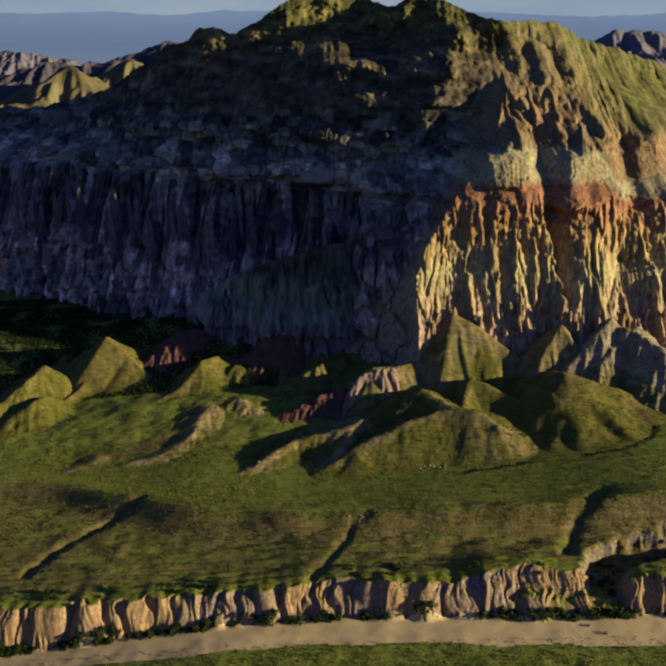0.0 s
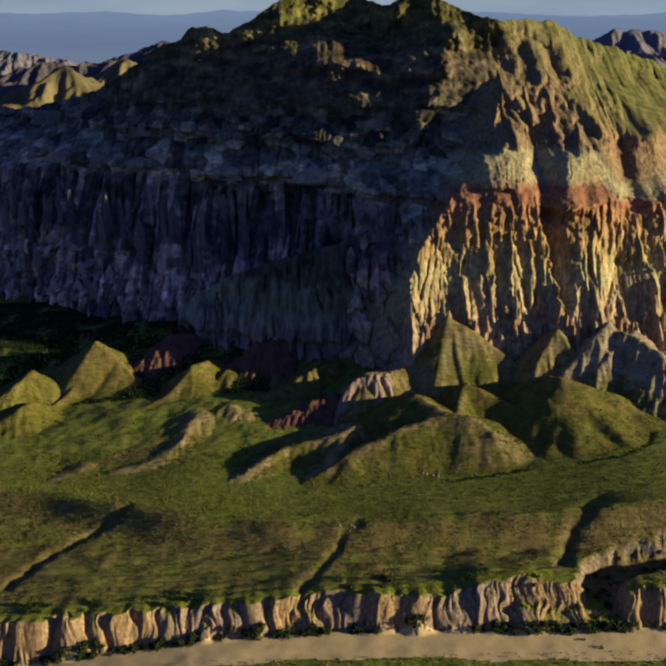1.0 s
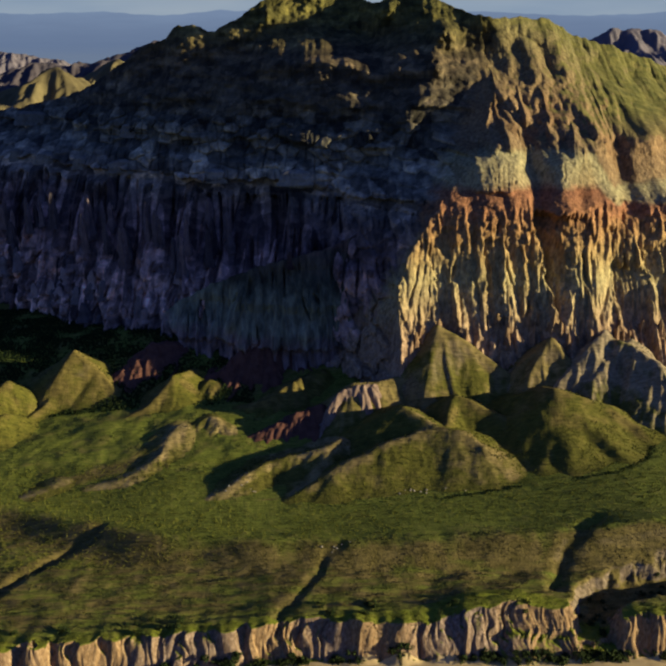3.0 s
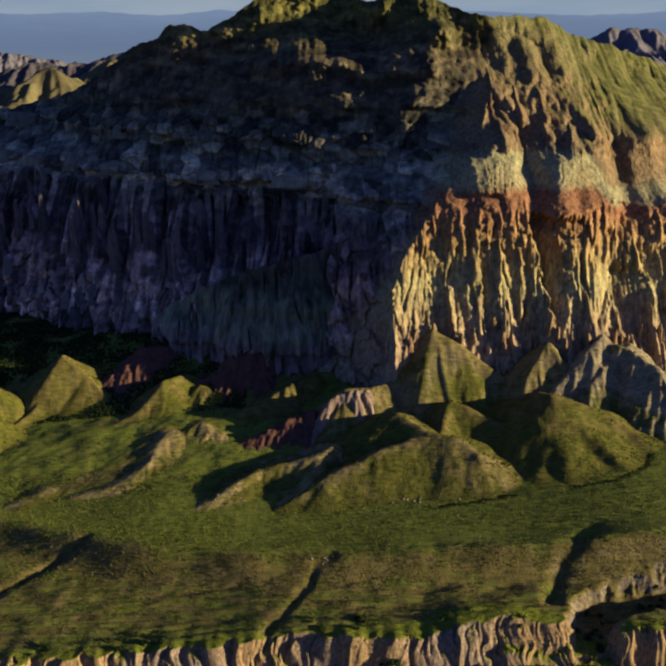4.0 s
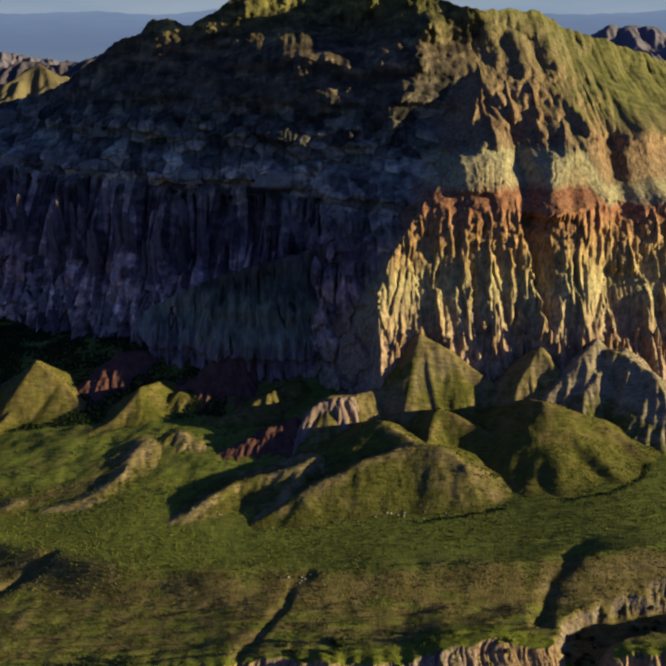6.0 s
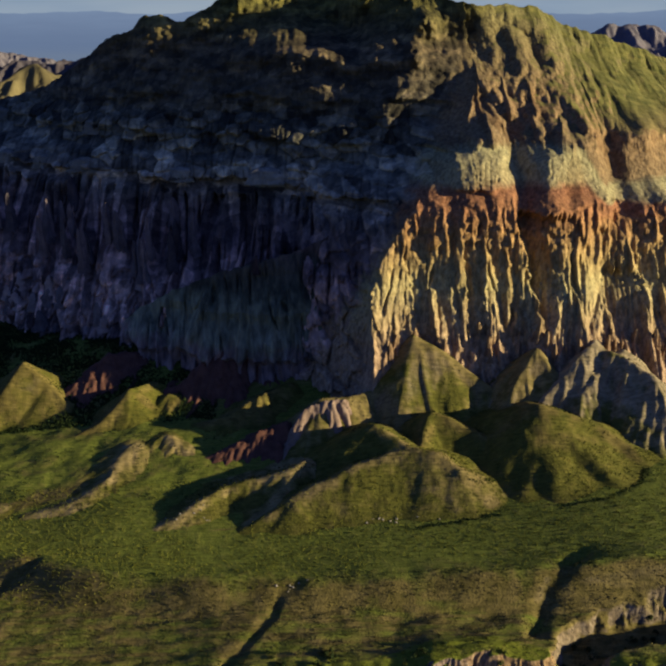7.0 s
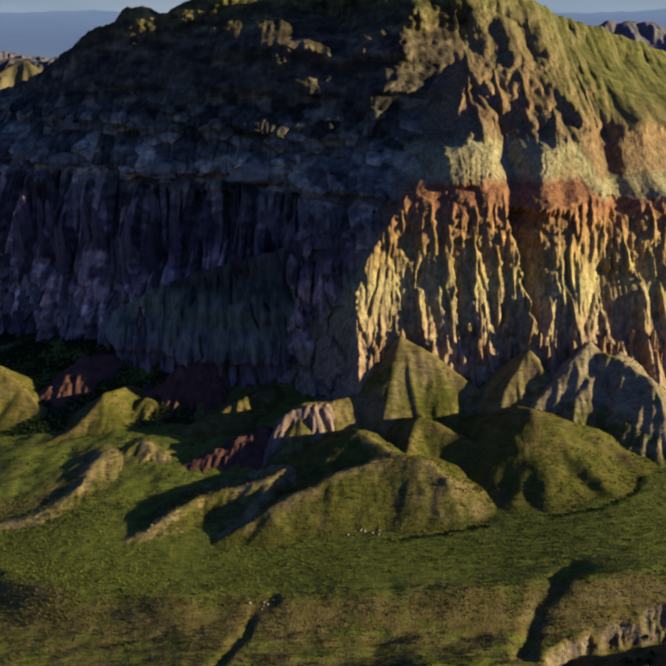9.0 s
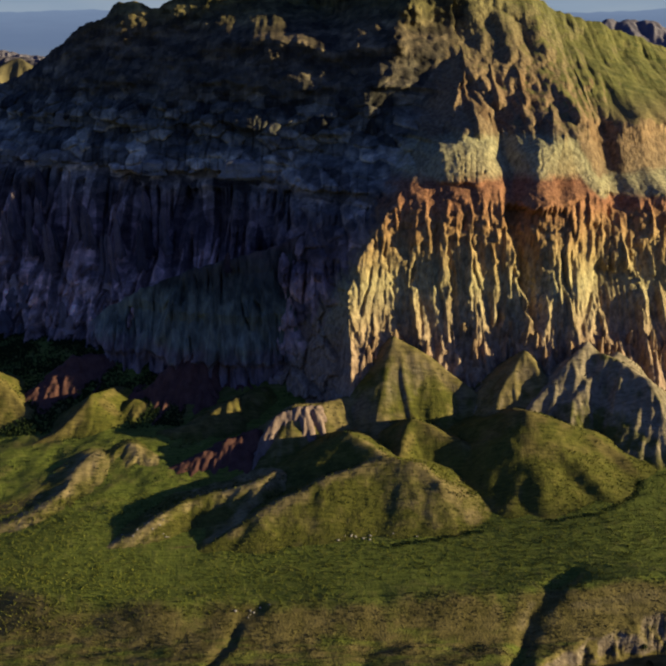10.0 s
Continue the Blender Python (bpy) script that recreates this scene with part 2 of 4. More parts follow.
def bay_relief(x, z, tone):
    """Columns, ledges and clay lumps of the shaded side, in metres towards the viewer."""
    low = 96 + 5 * grain(x / 35, 0 * x, 60) + 3 * grain(x / 9, 0 * x, 61)
    high = 150 + 5 * grain(x / 50, 0 * x, 62) + 4 * grain(x / 14, 0 * x, 63)
    bend = x + 3.0 * grain(x / 24, z / 40, 64) + 0.8 * grain(x / 5, z / 14, 65)
    slim, slit = np.abs(grain(bend / 11.0, z / 140, 66)), np.abs(grain(bend / 5.0, z / 80, 67))
    gaps = np.clip(0.55 + 1.5 * grain(x / 24, z / 24, 107), 0.0, 1.3)
    pillar = 6.0 * np.minimum(slim, 0.5) - 9.0 * gaps * smooth(0.15, 0.03, slim) - 4.0 * gaps * smooth(0.13, 0.02, slit) + 8.0 * grain(x / 26, z / 90, 68)
    cliff = smooth(low - 4, low + 5, z) * smooth(high + 2, high - 3, z)
    tone[:] = 0.5 + 0.5 * np.clip(2 * grain(np.floor(bend / 7), 0 * x + 0.5, 120), -1, 1) * smooth(low, low + 6, z)
    # columns that stand free of the wall and end at different heights
    out = cliff * (pillar - 3) + fins(x, z, 41, 52, -330, 30, (108, 154), (30, 58), (11, 26), (6, 14), 0.8, tone)
    # soft pinkish beds below
    soft = np.maximum(smooth(low + 7, low - 7, z), 0.75 * smooth(-12, 20, x) * smooth(165, 150, z))
    skew = z * 0.8 + 5 * grain(x / 14, z / 20, 71)
    big, mark = cells(x + 3 * grain(x / 9, z / 9, 108), skew, 15, 301)
    small, less = cells(x + 1.5 * grain(x / 4, z / 4, 109), skew * 0.8, 6.5, 303)
    tone[:] = np.where(soft > 0.5, 0.65 * mark + 0.35 * less, tone)
    out = out + soft * (7 * big * (0.4 + 0.9 * mark) + 3.6 * small * (0.3 + less) + 1.6 * np.abs(grain(bend / 2.6, z / 20, 72)) - 6)
    out = out + fins(x, z, 43, 150, -340, -20, (62, 104), (12, 30), (6, 14), (4, 9), 0.8, tone)
    out = out + 9 * smooth(-99, -94, x) * smooth(-60, -66, x) * smooth(105, 101, z) * smooth(58, 80, z)
    # blocky ledges above
    warp = z + 5 * grain(x / 60, 0 * x, 73) + 2 * grain(x / 12, z / 12, 74)
    ledge = np.interp(warp, [148, 152, 157, 160, 172, 176, 186, 190, 199, 204, 214, 218, 228, 234, 245], [0, -6, -4, 7, 3, -5, -3, 7, 3, -5, -2, 4, 0, -2, 0])
    crack = smooth(0.10, 0.0, np.abs(grain(bend / 9, z / 40, 75)))
    stone, own = cells(x + 3 * grain(x / 11, z / 11, 118), z * 1.7, 13, 314)
    tone[:] = np.where(warp > 153, np.where(warp < 212, own, 0.5 + 0.3 * grain(x / 30, z / 8, 121)), tone)
    out = out + 4.5 * smooth(153, 158, warp) * smooth(212, 200, warp) * (stone * (0.3 + own) - 0.6)
    out = out + ledge * np.clip(0.7 + 1.0 * grain(x / 32, z / 60, 76), 0.1, 1.4) - 2.4 * crack * smooth(155, 160, warp) * smooth(206, 198, warp)
    upper = smooth(165, 195, z)
    out = out + upper * (5 * layers(x / 34, z / 22, 77, 3) + 2.2 * np.abs(grain(x / 8, z / 6, 78)) + 1.2 * knobs(x, z, 6, 305))
    return out + 0.35 * layers(x / 3, z / 3, 79, 2)


# clefts of the sunlit side: height, left and right edge at the head; the same at the foot; depth
CLEFTS = ((156, 150, 194, 88, 168, 174, 19), (133, 80, 93, 86, 90, 99, 4), (131, 98, 110, 92, 102, 111, 3.5), (139, 117, 126, 82, 122, 133, 4),
          (145, 131, 147, 110, 140, 147, 3.5), (122, 207, 233, 88, 212, 233, 7), (164, 219, 227, 140, 220, 226, 5), (151, 232, 244, 112, 234, 245, 4))


def hollow(x, z, head, left0, right0, foot, left1, right1, deep):
    """A cleft that is deepest on its left and runs out towards the rib on its right: metres inwards, and how far it clears the ribs."""
    seed = int(left0)
    t = (head - z) / (head - foot)
    left = left0 + (left1 - left0) * t + 2.2 * grain(x / 5, z / 7, seed) + 1.2 * grain(x / 2.5, z / 3, seed + 1)
    right = right0 + (right1 - right0) * t + 2.2 * grain(x / 6, z / 8, seed + 2) + 1.2 * grain(x / 2.5, z / 3, seed + 3)
    wide = np.maximum(right - left, 1.0)
    u = (x - left) / wide
    lip = head + 5 * grain(x / 5, 0 * x, seed + 4) + 3 * grain(x / 2.2, 0 * x, seed + 5)
    inside = smooth(0, 0.12, u) * smooth(1.05, 1.0, u) * smooth(lip + 2, lip - 5, z) * smooth(foot - 10, foot + 8, z)
    ribs = 1.6 * np.abs(grain(x / 3.2, z / 40, seed + 6)) + 1.0 * np.abs(grain(x / 1.6, z / 16, seed + 7))
    return inside * (np.minimum(deep, wide * 0.9) * (1 - 0.85 * np.clip(u, 0, 1)) - ribs), 0.8 * inside


def front_relief(x, z, tone):
    """Ribs, slots and grooves of the sunlit side, in metres towards the viewer."""
    bend = x + 3.5 * grain(x / 30, z / 26, 80) + 1.2 * grain(x / 8, z / 9, 81) - 0.05 * (z - 115)
    head = 8 * grain(x / 11, 0 * x, 82) + 4 * grain(x / 4, 0 * x, 100)
    tall = smooth(55, 82, z) * smooth(163, 143, z + head)
    out = 0.55 * tall * saw(bend, RIBS, 0.17)
    fine = x + 4 * grain(x / 17, z / 40, 83) + 0.7 * grain(x / 4, z / 7, 84)
    mood = np.clip(0.6 + 1.3 * grain(x / 16, z / 16, 85), 0.05, 1.3)
    out = out + tall * mood * (-1.0 * np.mod(fine / 9.5, 1.0) - 0.7 * np.mod(fine / 4.1 + 0.3, 1.0))
    slot = smooth(0.16, 0.02, np.abs(grain(fine / 9, z / 60, 86))) * np.clip(0.2 + 1.7 * grain(x / 13, z / 14, 87), 0, 1)
    out = out - 3.5 * tall * slot
    # pointed ribs, large and small, and the pale needles along the foot
    out = out + fins(x, z, 51, 16, 66, 330, (118, 152), (45, 75), (14, 30), (2, 4.5), 0.5, tone)
    out = out + fins(x, z, 52, 70, 58, 335, (92, 150), (16, 40), (5, 12), (1.5, 4), 0.5, tone)
    out = out + fins(x, z, 53, 120, 56, 335, (74, 108), (9, 22), (3, 7), (1.0, 3), 0.5, tone)
    out = out + fins(x, z, 56, 14, 198, 335, (105, 160), (35, 65), (12, 24), (4, 9), 0.6)
    # the broad leading face
    out = out + 7.5 * np.clip((97 - bend) / 40, 0, 1) * smooth(58, 80, z) * smooth(158, 120, z)
    # the deep wedge of a gully and the dark clefts between the ribs
    for cleft in CLEFTS:
        cut, share = hollow(x, z, *cleft)
        out = out * (1 - share) - cut
    out = out - 11 * np.exp(-((x - 226 - 4 * grain(0 * x, z / 14, 119)) / 8) ** 2) * smooth(140, 160, z) * smooth(222, 200, z)
    gully = np.exp(-((x - 160 - 4 * grain(0 * x, z / 14, 88)) / 6.5) ** 2)
    out = out - 10 * gully * smooth(140, 156, z) * smooth(226, 200, z)
    # crumbly orange beds under the red bench
    top = smooth(128, 142, z) * smooth(170, 162, z)
    out = out + top * (2.6 * knobs(x, z, 9, 306) + 1.6 * knobs(x, z, 4.5, 307) - 1.5) + fins(x, z, 54, 60, 60, 335, (146, 170), (9, 20), (4, 9), (1.2, 3), 0.5, tone)
    # upright walls of the pale blocks
    sill, cap = 169 + 1.5 * grain(x / 7, 0 * x, 102), 188 + 2.5 * grain(x / 9, 0 * x, 103)
    block = smooth(sill - 2, sill + 2, z) * smooth(cap + 3, cap - 3, z)
    wall = smooth(110, 119, x) * smooth(153, 144, x) + 0.4 * smooth(168, 178, x) * smooth(216, 198, x)
    out = out + block * wall * (8 - 0.1 * np.clip(x - 117, 0, 40) - 0.5 * np.mod(fine / 7.3, 1.0) - 0.5 * np.abs(grain(fine / 2.6, z / 20, 89)) - 1.5 * smooth(0.08, 0.0, np.abs(grain(fine / 6, z / 50, 104))))
    # broken brown slopes, then grassy ones, above
    upper = smooth(186, 198, z)
    rugged = smooth(262, 225, z) * smooth(265, 200, x)
    run = x + 0.12 * (z - 220) + 8 * grain(x / 40, z / 30, 90)
    out = out + upper * (12 * np.abs(grain(run / 28, z / 36, 91)) + (1.6 + 2.0 * rugged) * np.abs(grain(run / 9, z / 13, 92)) + 2.5 * layers(x / 26, z / 16, 94, 3) - 3)
    out = out + upper * rugged * (6 * knobs(x, z, 13, 312) + 3.0 * knobs(x, z, 6, 313) - 3 + fins(x, z, 55, 40, 120, 300, (196, 240), (14, 30), (8, 18), (3, 7), 0.5, tone))
    return out + 0.5 * np.abs(grain(fine / 1.9, z / 10, 95)) + 0.3 * layers(x / 3, z / 2.2, 96, 2)


def crag(x, z):
    """Rough outcrops that catch the sun high on the shaded side."""
    out = 0 * x
    for cx, cz, wide, tall, out_by in ((108, 271, 11, 10, 17), (98, 251, 6, 9, 12), (60, 292, 8, 9, 9), (-44, 288, 4, 6, 12)):
        d = np.exp(-(((x - cx) / wide) ** 2 + ((z - cz) / tall) ** 2) ** 1.5)
        out = out + d * (out_by + 8 * knobs(x, z, 9, 308) + 4 * knobs(x, z, 4.5, 309) - 4)
    return out


def face_y(x, z, top):
    edge = arris(z) + 1.2 * grain(0 * x, z / 7, 97) + 0.6 * grain(0 * x, z / 2.5, 98)
    dip = (4.5 * grain(x / 38, 0 * x, 105) + 2.5 * grain(x / 13, z / 40, 106)) * smooth(60, 120, z) * smooth(240, 200, z)
    front = levelled(FRONT, np.maximum(x, edge), z + dip, top, 200.0, 80.0)
    bay = levelled(BAY, x, z, top, 150.0, 130.0)
    lift = smooth(0, 10, top - z)
    turned = x < edge
    side = front + np.clip(edge - x, 0, None) * 1.1
    bend = 4 * np.logaddexp(0, (side - bay) / 4)
    shade = side - bend
    away_from = np.clip((edge - x) / 14.0, 0, 1)
    dim, lit = np.full(np.shape(x), 0.5), np.full(np.shape(x), 0.5)
    y = np.where(turned, shade - away_from * lift * bay_relief(x, z, dim), front - lift * front_relief(x, z, lit))
    return y - lift * crag(x, z) * turned, np.where(turned, dim, lit)


SPUR_X = [-118, -105, -75, -45, -16, 15, 45, 80, 104]
spur_y = curve(SPUR_X, [622, 618, 609, 600, 594, 603, 614, 634, 648])
spur_z = curve(SPUR_X, [66, 80, 97, 111, 121, 127, 140, 160, 176])


# ---- materials ----
def shader(name):
    m = bpy.data.materials.new(name)
    m.use_nodes = True
    nt = m.node_tree
    return m, nt, nt.nodes["Principled BSDF"]


def node(nt, kind, **sets):
    n = nt.nodes.new(kind)
    for key, value in sets.items():
        n.inputs[key].default_value = value
    return n


def noise_node(nt, scale, detail=4, rough=0.55, stretch=None):
    geo = nt.nodes.new("ShaderNodeNewGeometry")
    n = node(nt, "ShaderNodeTexNoise", Scale=scale, Detail=detail, Roughness=rough)
    if stretch:
        mp = nt.nodes.new("ShaderNodeMapping")
        mp.inputs["Scale"].default_value = stretch
        nt.links.new(geo.outputs["Position"], mp.inputs["Vector"])
        nt.links.new(mp.outputs[0], n.inputs["Vector"])
    else:
        nt.links.new(geo.outputs["Position"], n.inputs["Vector"])
    return n.outputs["Fac"]


def ramp(nt, fac, stops, interp="LINEAR"):
    r = nt.nodes.new("ShaderNodeValToRGB")
    r.color_ramp.interpolation = interp
    els = r.color_ramp.elements
    while len(els) < len(stops):
        els.new(0.5)
    for el, (p, c) in zip(els, stops):
        el.position, el.color = p, (*c, 1) if len(c) == 3 else c
    nt.links.new(fac, r.inputs[0])
    return r.outputs[0]


def calc(nt, op, a, b=None, c=None, clamp=False):
    n = nt.nodes.new("ShaderNodeMath")
    n.operation, n.use_clamp = op, clamp
    for i, v in enumerate((a, b, c)):
        if v is None:
            continue
        if isinstance(v, (int, float)):
            n.inputs[i].default_value = v
        else:
            nt.links.new(v, n.inputs[i])
    return n.outputs[0]


def mix(nt, fac, a, b, how="MIX"):
    n = nt.nodes.new("ShaderNodeMix")
    n.data_type, n.blend_type = "RGBA", how
    for i, v in ((0, fac), (6, a), (7, b)):
        if isinstance(v, (int, float)):
            n.inputs[i].default_value = v
        elif isinstance(v, tuple):
            n.inputs[i].default_value = (*v, 1)
        else:
            nt.links.new(v, n.inputs[i])
    return n.outputs[2]


def bump(nt, bsdf, height, distance, strength=1.0):
    b = node(nt, "ShaderNodeBump", Strength=strength, Distance=distance)
    nt.links.new(height, b.inputs["Height"])
    nt.links.new(b.outputs[0], bsdf.inputs["Normal"])


def steepness(nt):
    geo = nt.nodes.new("ShaderNodeNewGeometry")
    sep = nt.nodes.new("ShaderNodeSeparateXYZ")
    nt.links.new(geo.outputs["Normal"], sep.inputs[0])
    pos = nt.nodes.new("ShaderNodeSeparateXYZ")
    nt.links.new(geo.outputs["Position"], pos.inputs[0])
    return sep.outputs["Z"], pos.outputs["Z"]


GRASS = [(0.3, (0.090, 0.098, 0.010)), (0.5, (0.145, 0.155, 0.014)), (0.7, (0.196, 0.182, 0.027))]
OLIVE = [(0.3, (0.064, 0.057, 0.007)), (0.5, (0.112, 0.096, 0.011)), (0.7, (0.165, 0.126, 0.022))]


def rock_material():
    m, nt, bsdf = shader("banded_badland_rock")
    up, high = steepness(nt)
    big, mid, small = noise_node(nt, 0.02, 5), noise_node(nt, 0.12, 5), noise_node(nt, 0.7, 4)
    streak = noise_node(nt, 0.35, 4, 0.6, (1, 1, 0.12))
    level = calc(nt, "ADD", high, calc(nt, "MULTIPLY", calc(nt, "SUBTRACT", mid, 0.5), 9.0))
    level = calc(nt, "ADD", level, calc(nt, "MULTIPLY", calc(nt, "SUBTRACT", big, 0.5), 12.0))
    east = nt.nodes.new("ShaderNodeSeparateXYZ")
    nt.links.new(nt.nodes.new("ShaderNodeNewGeometry").outputs["Position"], east.inputs[0])
    past = calc(nt, "MULTIPLY", calc(nt, "SUBTRACT", east.outputs[0], 203.0), 0.07, clamp=True)
    level = calc(nt, "ADD", level, calc(nt, "MULTIPLY", calc(nt, "MULTIPLY", past, 24.0), calc(nt, "MULTIPLY", calc(nt, "SUBTRACT", high, 150.0), 0.05, clamp=True)))
    band = calc(nt, "DIVIDE", level, 320.0)
    col = ramp(nt, band, [(0.18, (0.340, 0.225, 0.130)), (0.25, (0.330, 0.215, 0.118)), (0.31, (0.350, 0.255, 0.120)), (0.36, (0.370, 0.295, 0.125)), (0.40, (0.360, 0.250, 0.095)), (0.45, (0.330, 0.190, 0.072)),
                          (0.495, (0.300, 0.140, 0.060)), (0.53, (0.260, 0.115, 0.055)), (0.545, (0.330, 0.262, 0.125)), (0.595, (0.320, 0.275, 0.130)), (0.61, (0.200, 0.135, 0.065)),
                          (0.68, (0.255, 0.160, 0.072)), (0.76, (0.205, 0.145, 0.062)), (0.86, (0.170, 0.140, 0.052)), (0.95, (0.109, 0.112, 0.028))])
    geo = nt.nodes.new("ShaderNodeNewGeometry")
    place = nt.nodes.new("ShaderNodeSeparateXYZ")
    nt.links.new(geo.outputs["Position"], place.inputs[0])
    strata = calc(nt, "DIVIDE", calc(nt, "ADD", high, calc(nt, "MULTIPLY", calc(nt, "ADD", big, mid), 14.0)), 334.0)
    # Clay ramp of the bay side, with some of its shade painted in.
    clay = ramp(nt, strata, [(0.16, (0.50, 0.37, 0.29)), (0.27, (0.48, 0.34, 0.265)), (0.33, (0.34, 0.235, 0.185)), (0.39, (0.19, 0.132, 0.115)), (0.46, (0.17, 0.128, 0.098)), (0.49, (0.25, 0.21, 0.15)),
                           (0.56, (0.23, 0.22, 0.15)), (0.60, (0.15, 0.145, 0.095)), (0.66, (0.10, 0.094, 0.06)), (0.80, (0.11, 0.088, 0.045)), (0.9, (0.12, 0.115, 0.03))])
    cell = node(nt, "ShaderNodeTexVoronoi", Scale=0.13)
    spot = nt.nodes.new("ShaderNodeMapping")
    spot.inputs["Scale"].default_value = (1, 1, 1.5)
    nt.links.new(geo.outputs["Position"], spot.inputs["Vector"])
    nt.links.new(spot.outputs[0], cell.inputs["Vector"])
    tone = nt.nodes.new("ShaderNodeSeparateColor")
    nt.links.new(cell.outputs["Color"], tone.inputs[0])
    clay = mix(nt, 0.5, clay, ramp(nt, tone.outputs[0], [(0.0, (0.3, 0.29, 0.3)), (0.5, (0.9, 0.88, 0.87)), (1.0, (2.0, 1.85, 1.75))]), "MULTIPLY")
    wide = node(nt, "ShaderNodeTexVoronoi", Scale=0.05)
    nt.links.new(spot.outputs[0], wide.inputs["Vector"])
    shade = nt.nodes.new("ShaderNodeSeparateColor")
    nt.links.new(wide.outputs["Color"], shade.inputs[0])
    clay = mix(nt, 0.55, clay, ramp(nt, shade.outputs[1], [(0.0, (0.45, 0.42, 0.45)), (0.5, (0.9, 0.88, 0.9)), (1.0, (1.5, 1.4, 1.35))]), "MULTIPLY")
    upright = noise_node(nt, 0.16, 4, 0.6, (1, 0.6, 0.12))
    clay = mix(nt, 0.45, clay, ramp(nt, upright, [(0.36, (0.3, 0.27, 0.27)), (0.5, (0.95, 0.92, 0.9)), (0.64, (1.9, 1.8, 1.7))]), "MULTIPLY")
    thin = noise_node(nt, 0.05, 4, 0.55, (0.6, 0.6, 3.0))
    clay = mix(nt, 0.5, clay, ramp(nt, thin, [(0.35, (0.4, 0.38, 0.4)), (0.5, (1.0, 0.97, 0.97)), (0.65, (1.6, 1.5, 1.4))]), "MULTIPLY")
    # Left of the arris the bay ramp, shade included, replaces the sunlit colours.
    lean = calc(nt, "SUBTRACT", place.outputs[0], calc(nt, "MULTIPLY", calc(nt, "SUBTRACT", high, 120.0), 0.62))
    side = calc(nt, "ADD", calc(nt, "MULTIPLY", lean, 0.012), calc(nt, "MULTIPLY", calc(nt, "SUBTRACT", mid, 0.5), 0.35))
    tinge = ramp(nt, streak, [(0.3, (0.25, 0.23, 0.22)), (0.5, (0.75, 0.72, 0.68)), (0.72, (1.25, 1.2, 1.08))])
    fleck = noise_node(nt, 0.45, 5, 0.7, (1, 1, 0.5))
    col = mix(nt, 0.8, col, ramp(nt, fleck, [(0.35, (0.5, 0.46, 0.42)), (0.5, (1.0, 1.0, 1.0)), (0.65, (1.4, 1.42, 1.45))]), "MULTIPLY")
    col, clay = mix(nt, 0.6, col, tinge, "MULTIPLY"), mix(nt, 0.2, clay, tinge, "MULTIPLY")
    stone = nt.nodes.new("ShaderNodeAttribute")
    stone.attribute_name = "stone"
    clay = mix(nt, 0.9, clay, ramp(nt, stone.outputs["Fac"], [(0.0, (0.25, 0.24, 0.25)), (0.5, (0.8, 0.79, 0.78)), (1.0, (2.1, 1.95, 1.8))]), "MULTIPLY")
    col = mix(nt, 0.5, col, ramp(nt, stone.outputs["Fac"], [(0.0, (0.6, 0.5, 0.42)), (0.5, (1.0, 1.0, 1.0)), (1.0, (1.25, 1.3, 1.3))]), "MULTIPLY")
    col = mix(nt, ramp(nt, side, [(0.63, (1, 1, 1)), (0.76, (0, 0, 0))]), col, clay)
    grass = ramp(nt, mid, [(0.3, (0.05, 0.055, 0.012)), (0.5, (0.11, 0.10, 0.022)), (0.7, (0.18, 0.15, 0.04))])
    flat = calc(nt, "ADD", up, calc(nt, "MULTIPLY", calc(nt, "SUBTRACT", mid, 0.5), 1.1))
    flat = calc(nt, "ADD", flat, calc(nt, "MULTIPLY", calc(nt, "SUBTRACT", place.outputs[0], 215.0), 0.004))
    flat = calc(nt, "ADD", flat, calc(nt, "MULTIPLY", calc(nt, "SUBTRACT", high, 270.0), 0.02, clamp=True))
    cover = ramp(nt, flat, [(0.72, (0, 0, 0)), (0.94, (1, 1, 1))])
    cover = calc(nt, "MULTIPLY", cover, calc(nt, "MULTIPLY", calc(nt, "SUBTRACT", high, 186.0), 0.035, clamp=True))
    nt.links.new(mix(nt, cover, col, grass), bsdf.inputs["Base Color"])
    bsdf.inputs["Roughness"].default_value = 0.95
    bsdf.inputs["Specular IOR Level"].default_value = 0.1
    bump(nt, bsdf, calc(nt, "ADD", calc(nt, "MULTIPLY", streak, 1.2), small), 1.0, 0.7)
    return m


def spur_material():
    m, nt, bsdf = shader("dark_olive_clay")
    up, high = steepness(nt)
    mid, small = noise_node(nt, 0.1, 5), noise_node(nt, 0.8, 4)
    streak = noise_node(nt, 0.22, 4, 0.6, (1, 0.6, 0.1))
    level = calc(nt, "ADD", high, calc(nt, "MULTIPLY", calc(nt, "SUBTRACT", mid, 0.5), 34.0))
    col = ramp(nt, calc(nt, "DIVIDE", level, 200.0), [(0.2, (0.24, 0.165, 0.14)), (0.30, (0.24, 0.165, 0.135)), (0.36, (0.20, 0.195, 0.125)), (0.45, (0.16, 0.16, 0.095)), (0.52, (0.07, 0.066, 0.04)), (0.62, (0.075, 0.06, 0.042)), (0.7, (0.17, 0.085, 0.06)), (0.85, (0.14, 0.08, 0.058))])
    col = mix(nt, 0.75, col, ramp(nt, streak, [(0.36, (0.35, 0.34, 0.33)), (0.5, (0.9, 0.9, 0.88)), (0.64, (1.7, 1.65, 1.5))]), "MULTIPLY")
    nt.links.new(col, bsdf.inputs["Base Color"])
    bsdf.inputs["Roughness"].default_value = 0.95
    bsdf.inputs["Specular IOR Level"].default_value = 0.1
    bump(nt, bsdf, calc(nt, "ADD", streak, small), 1.2, 0.8)
    return m


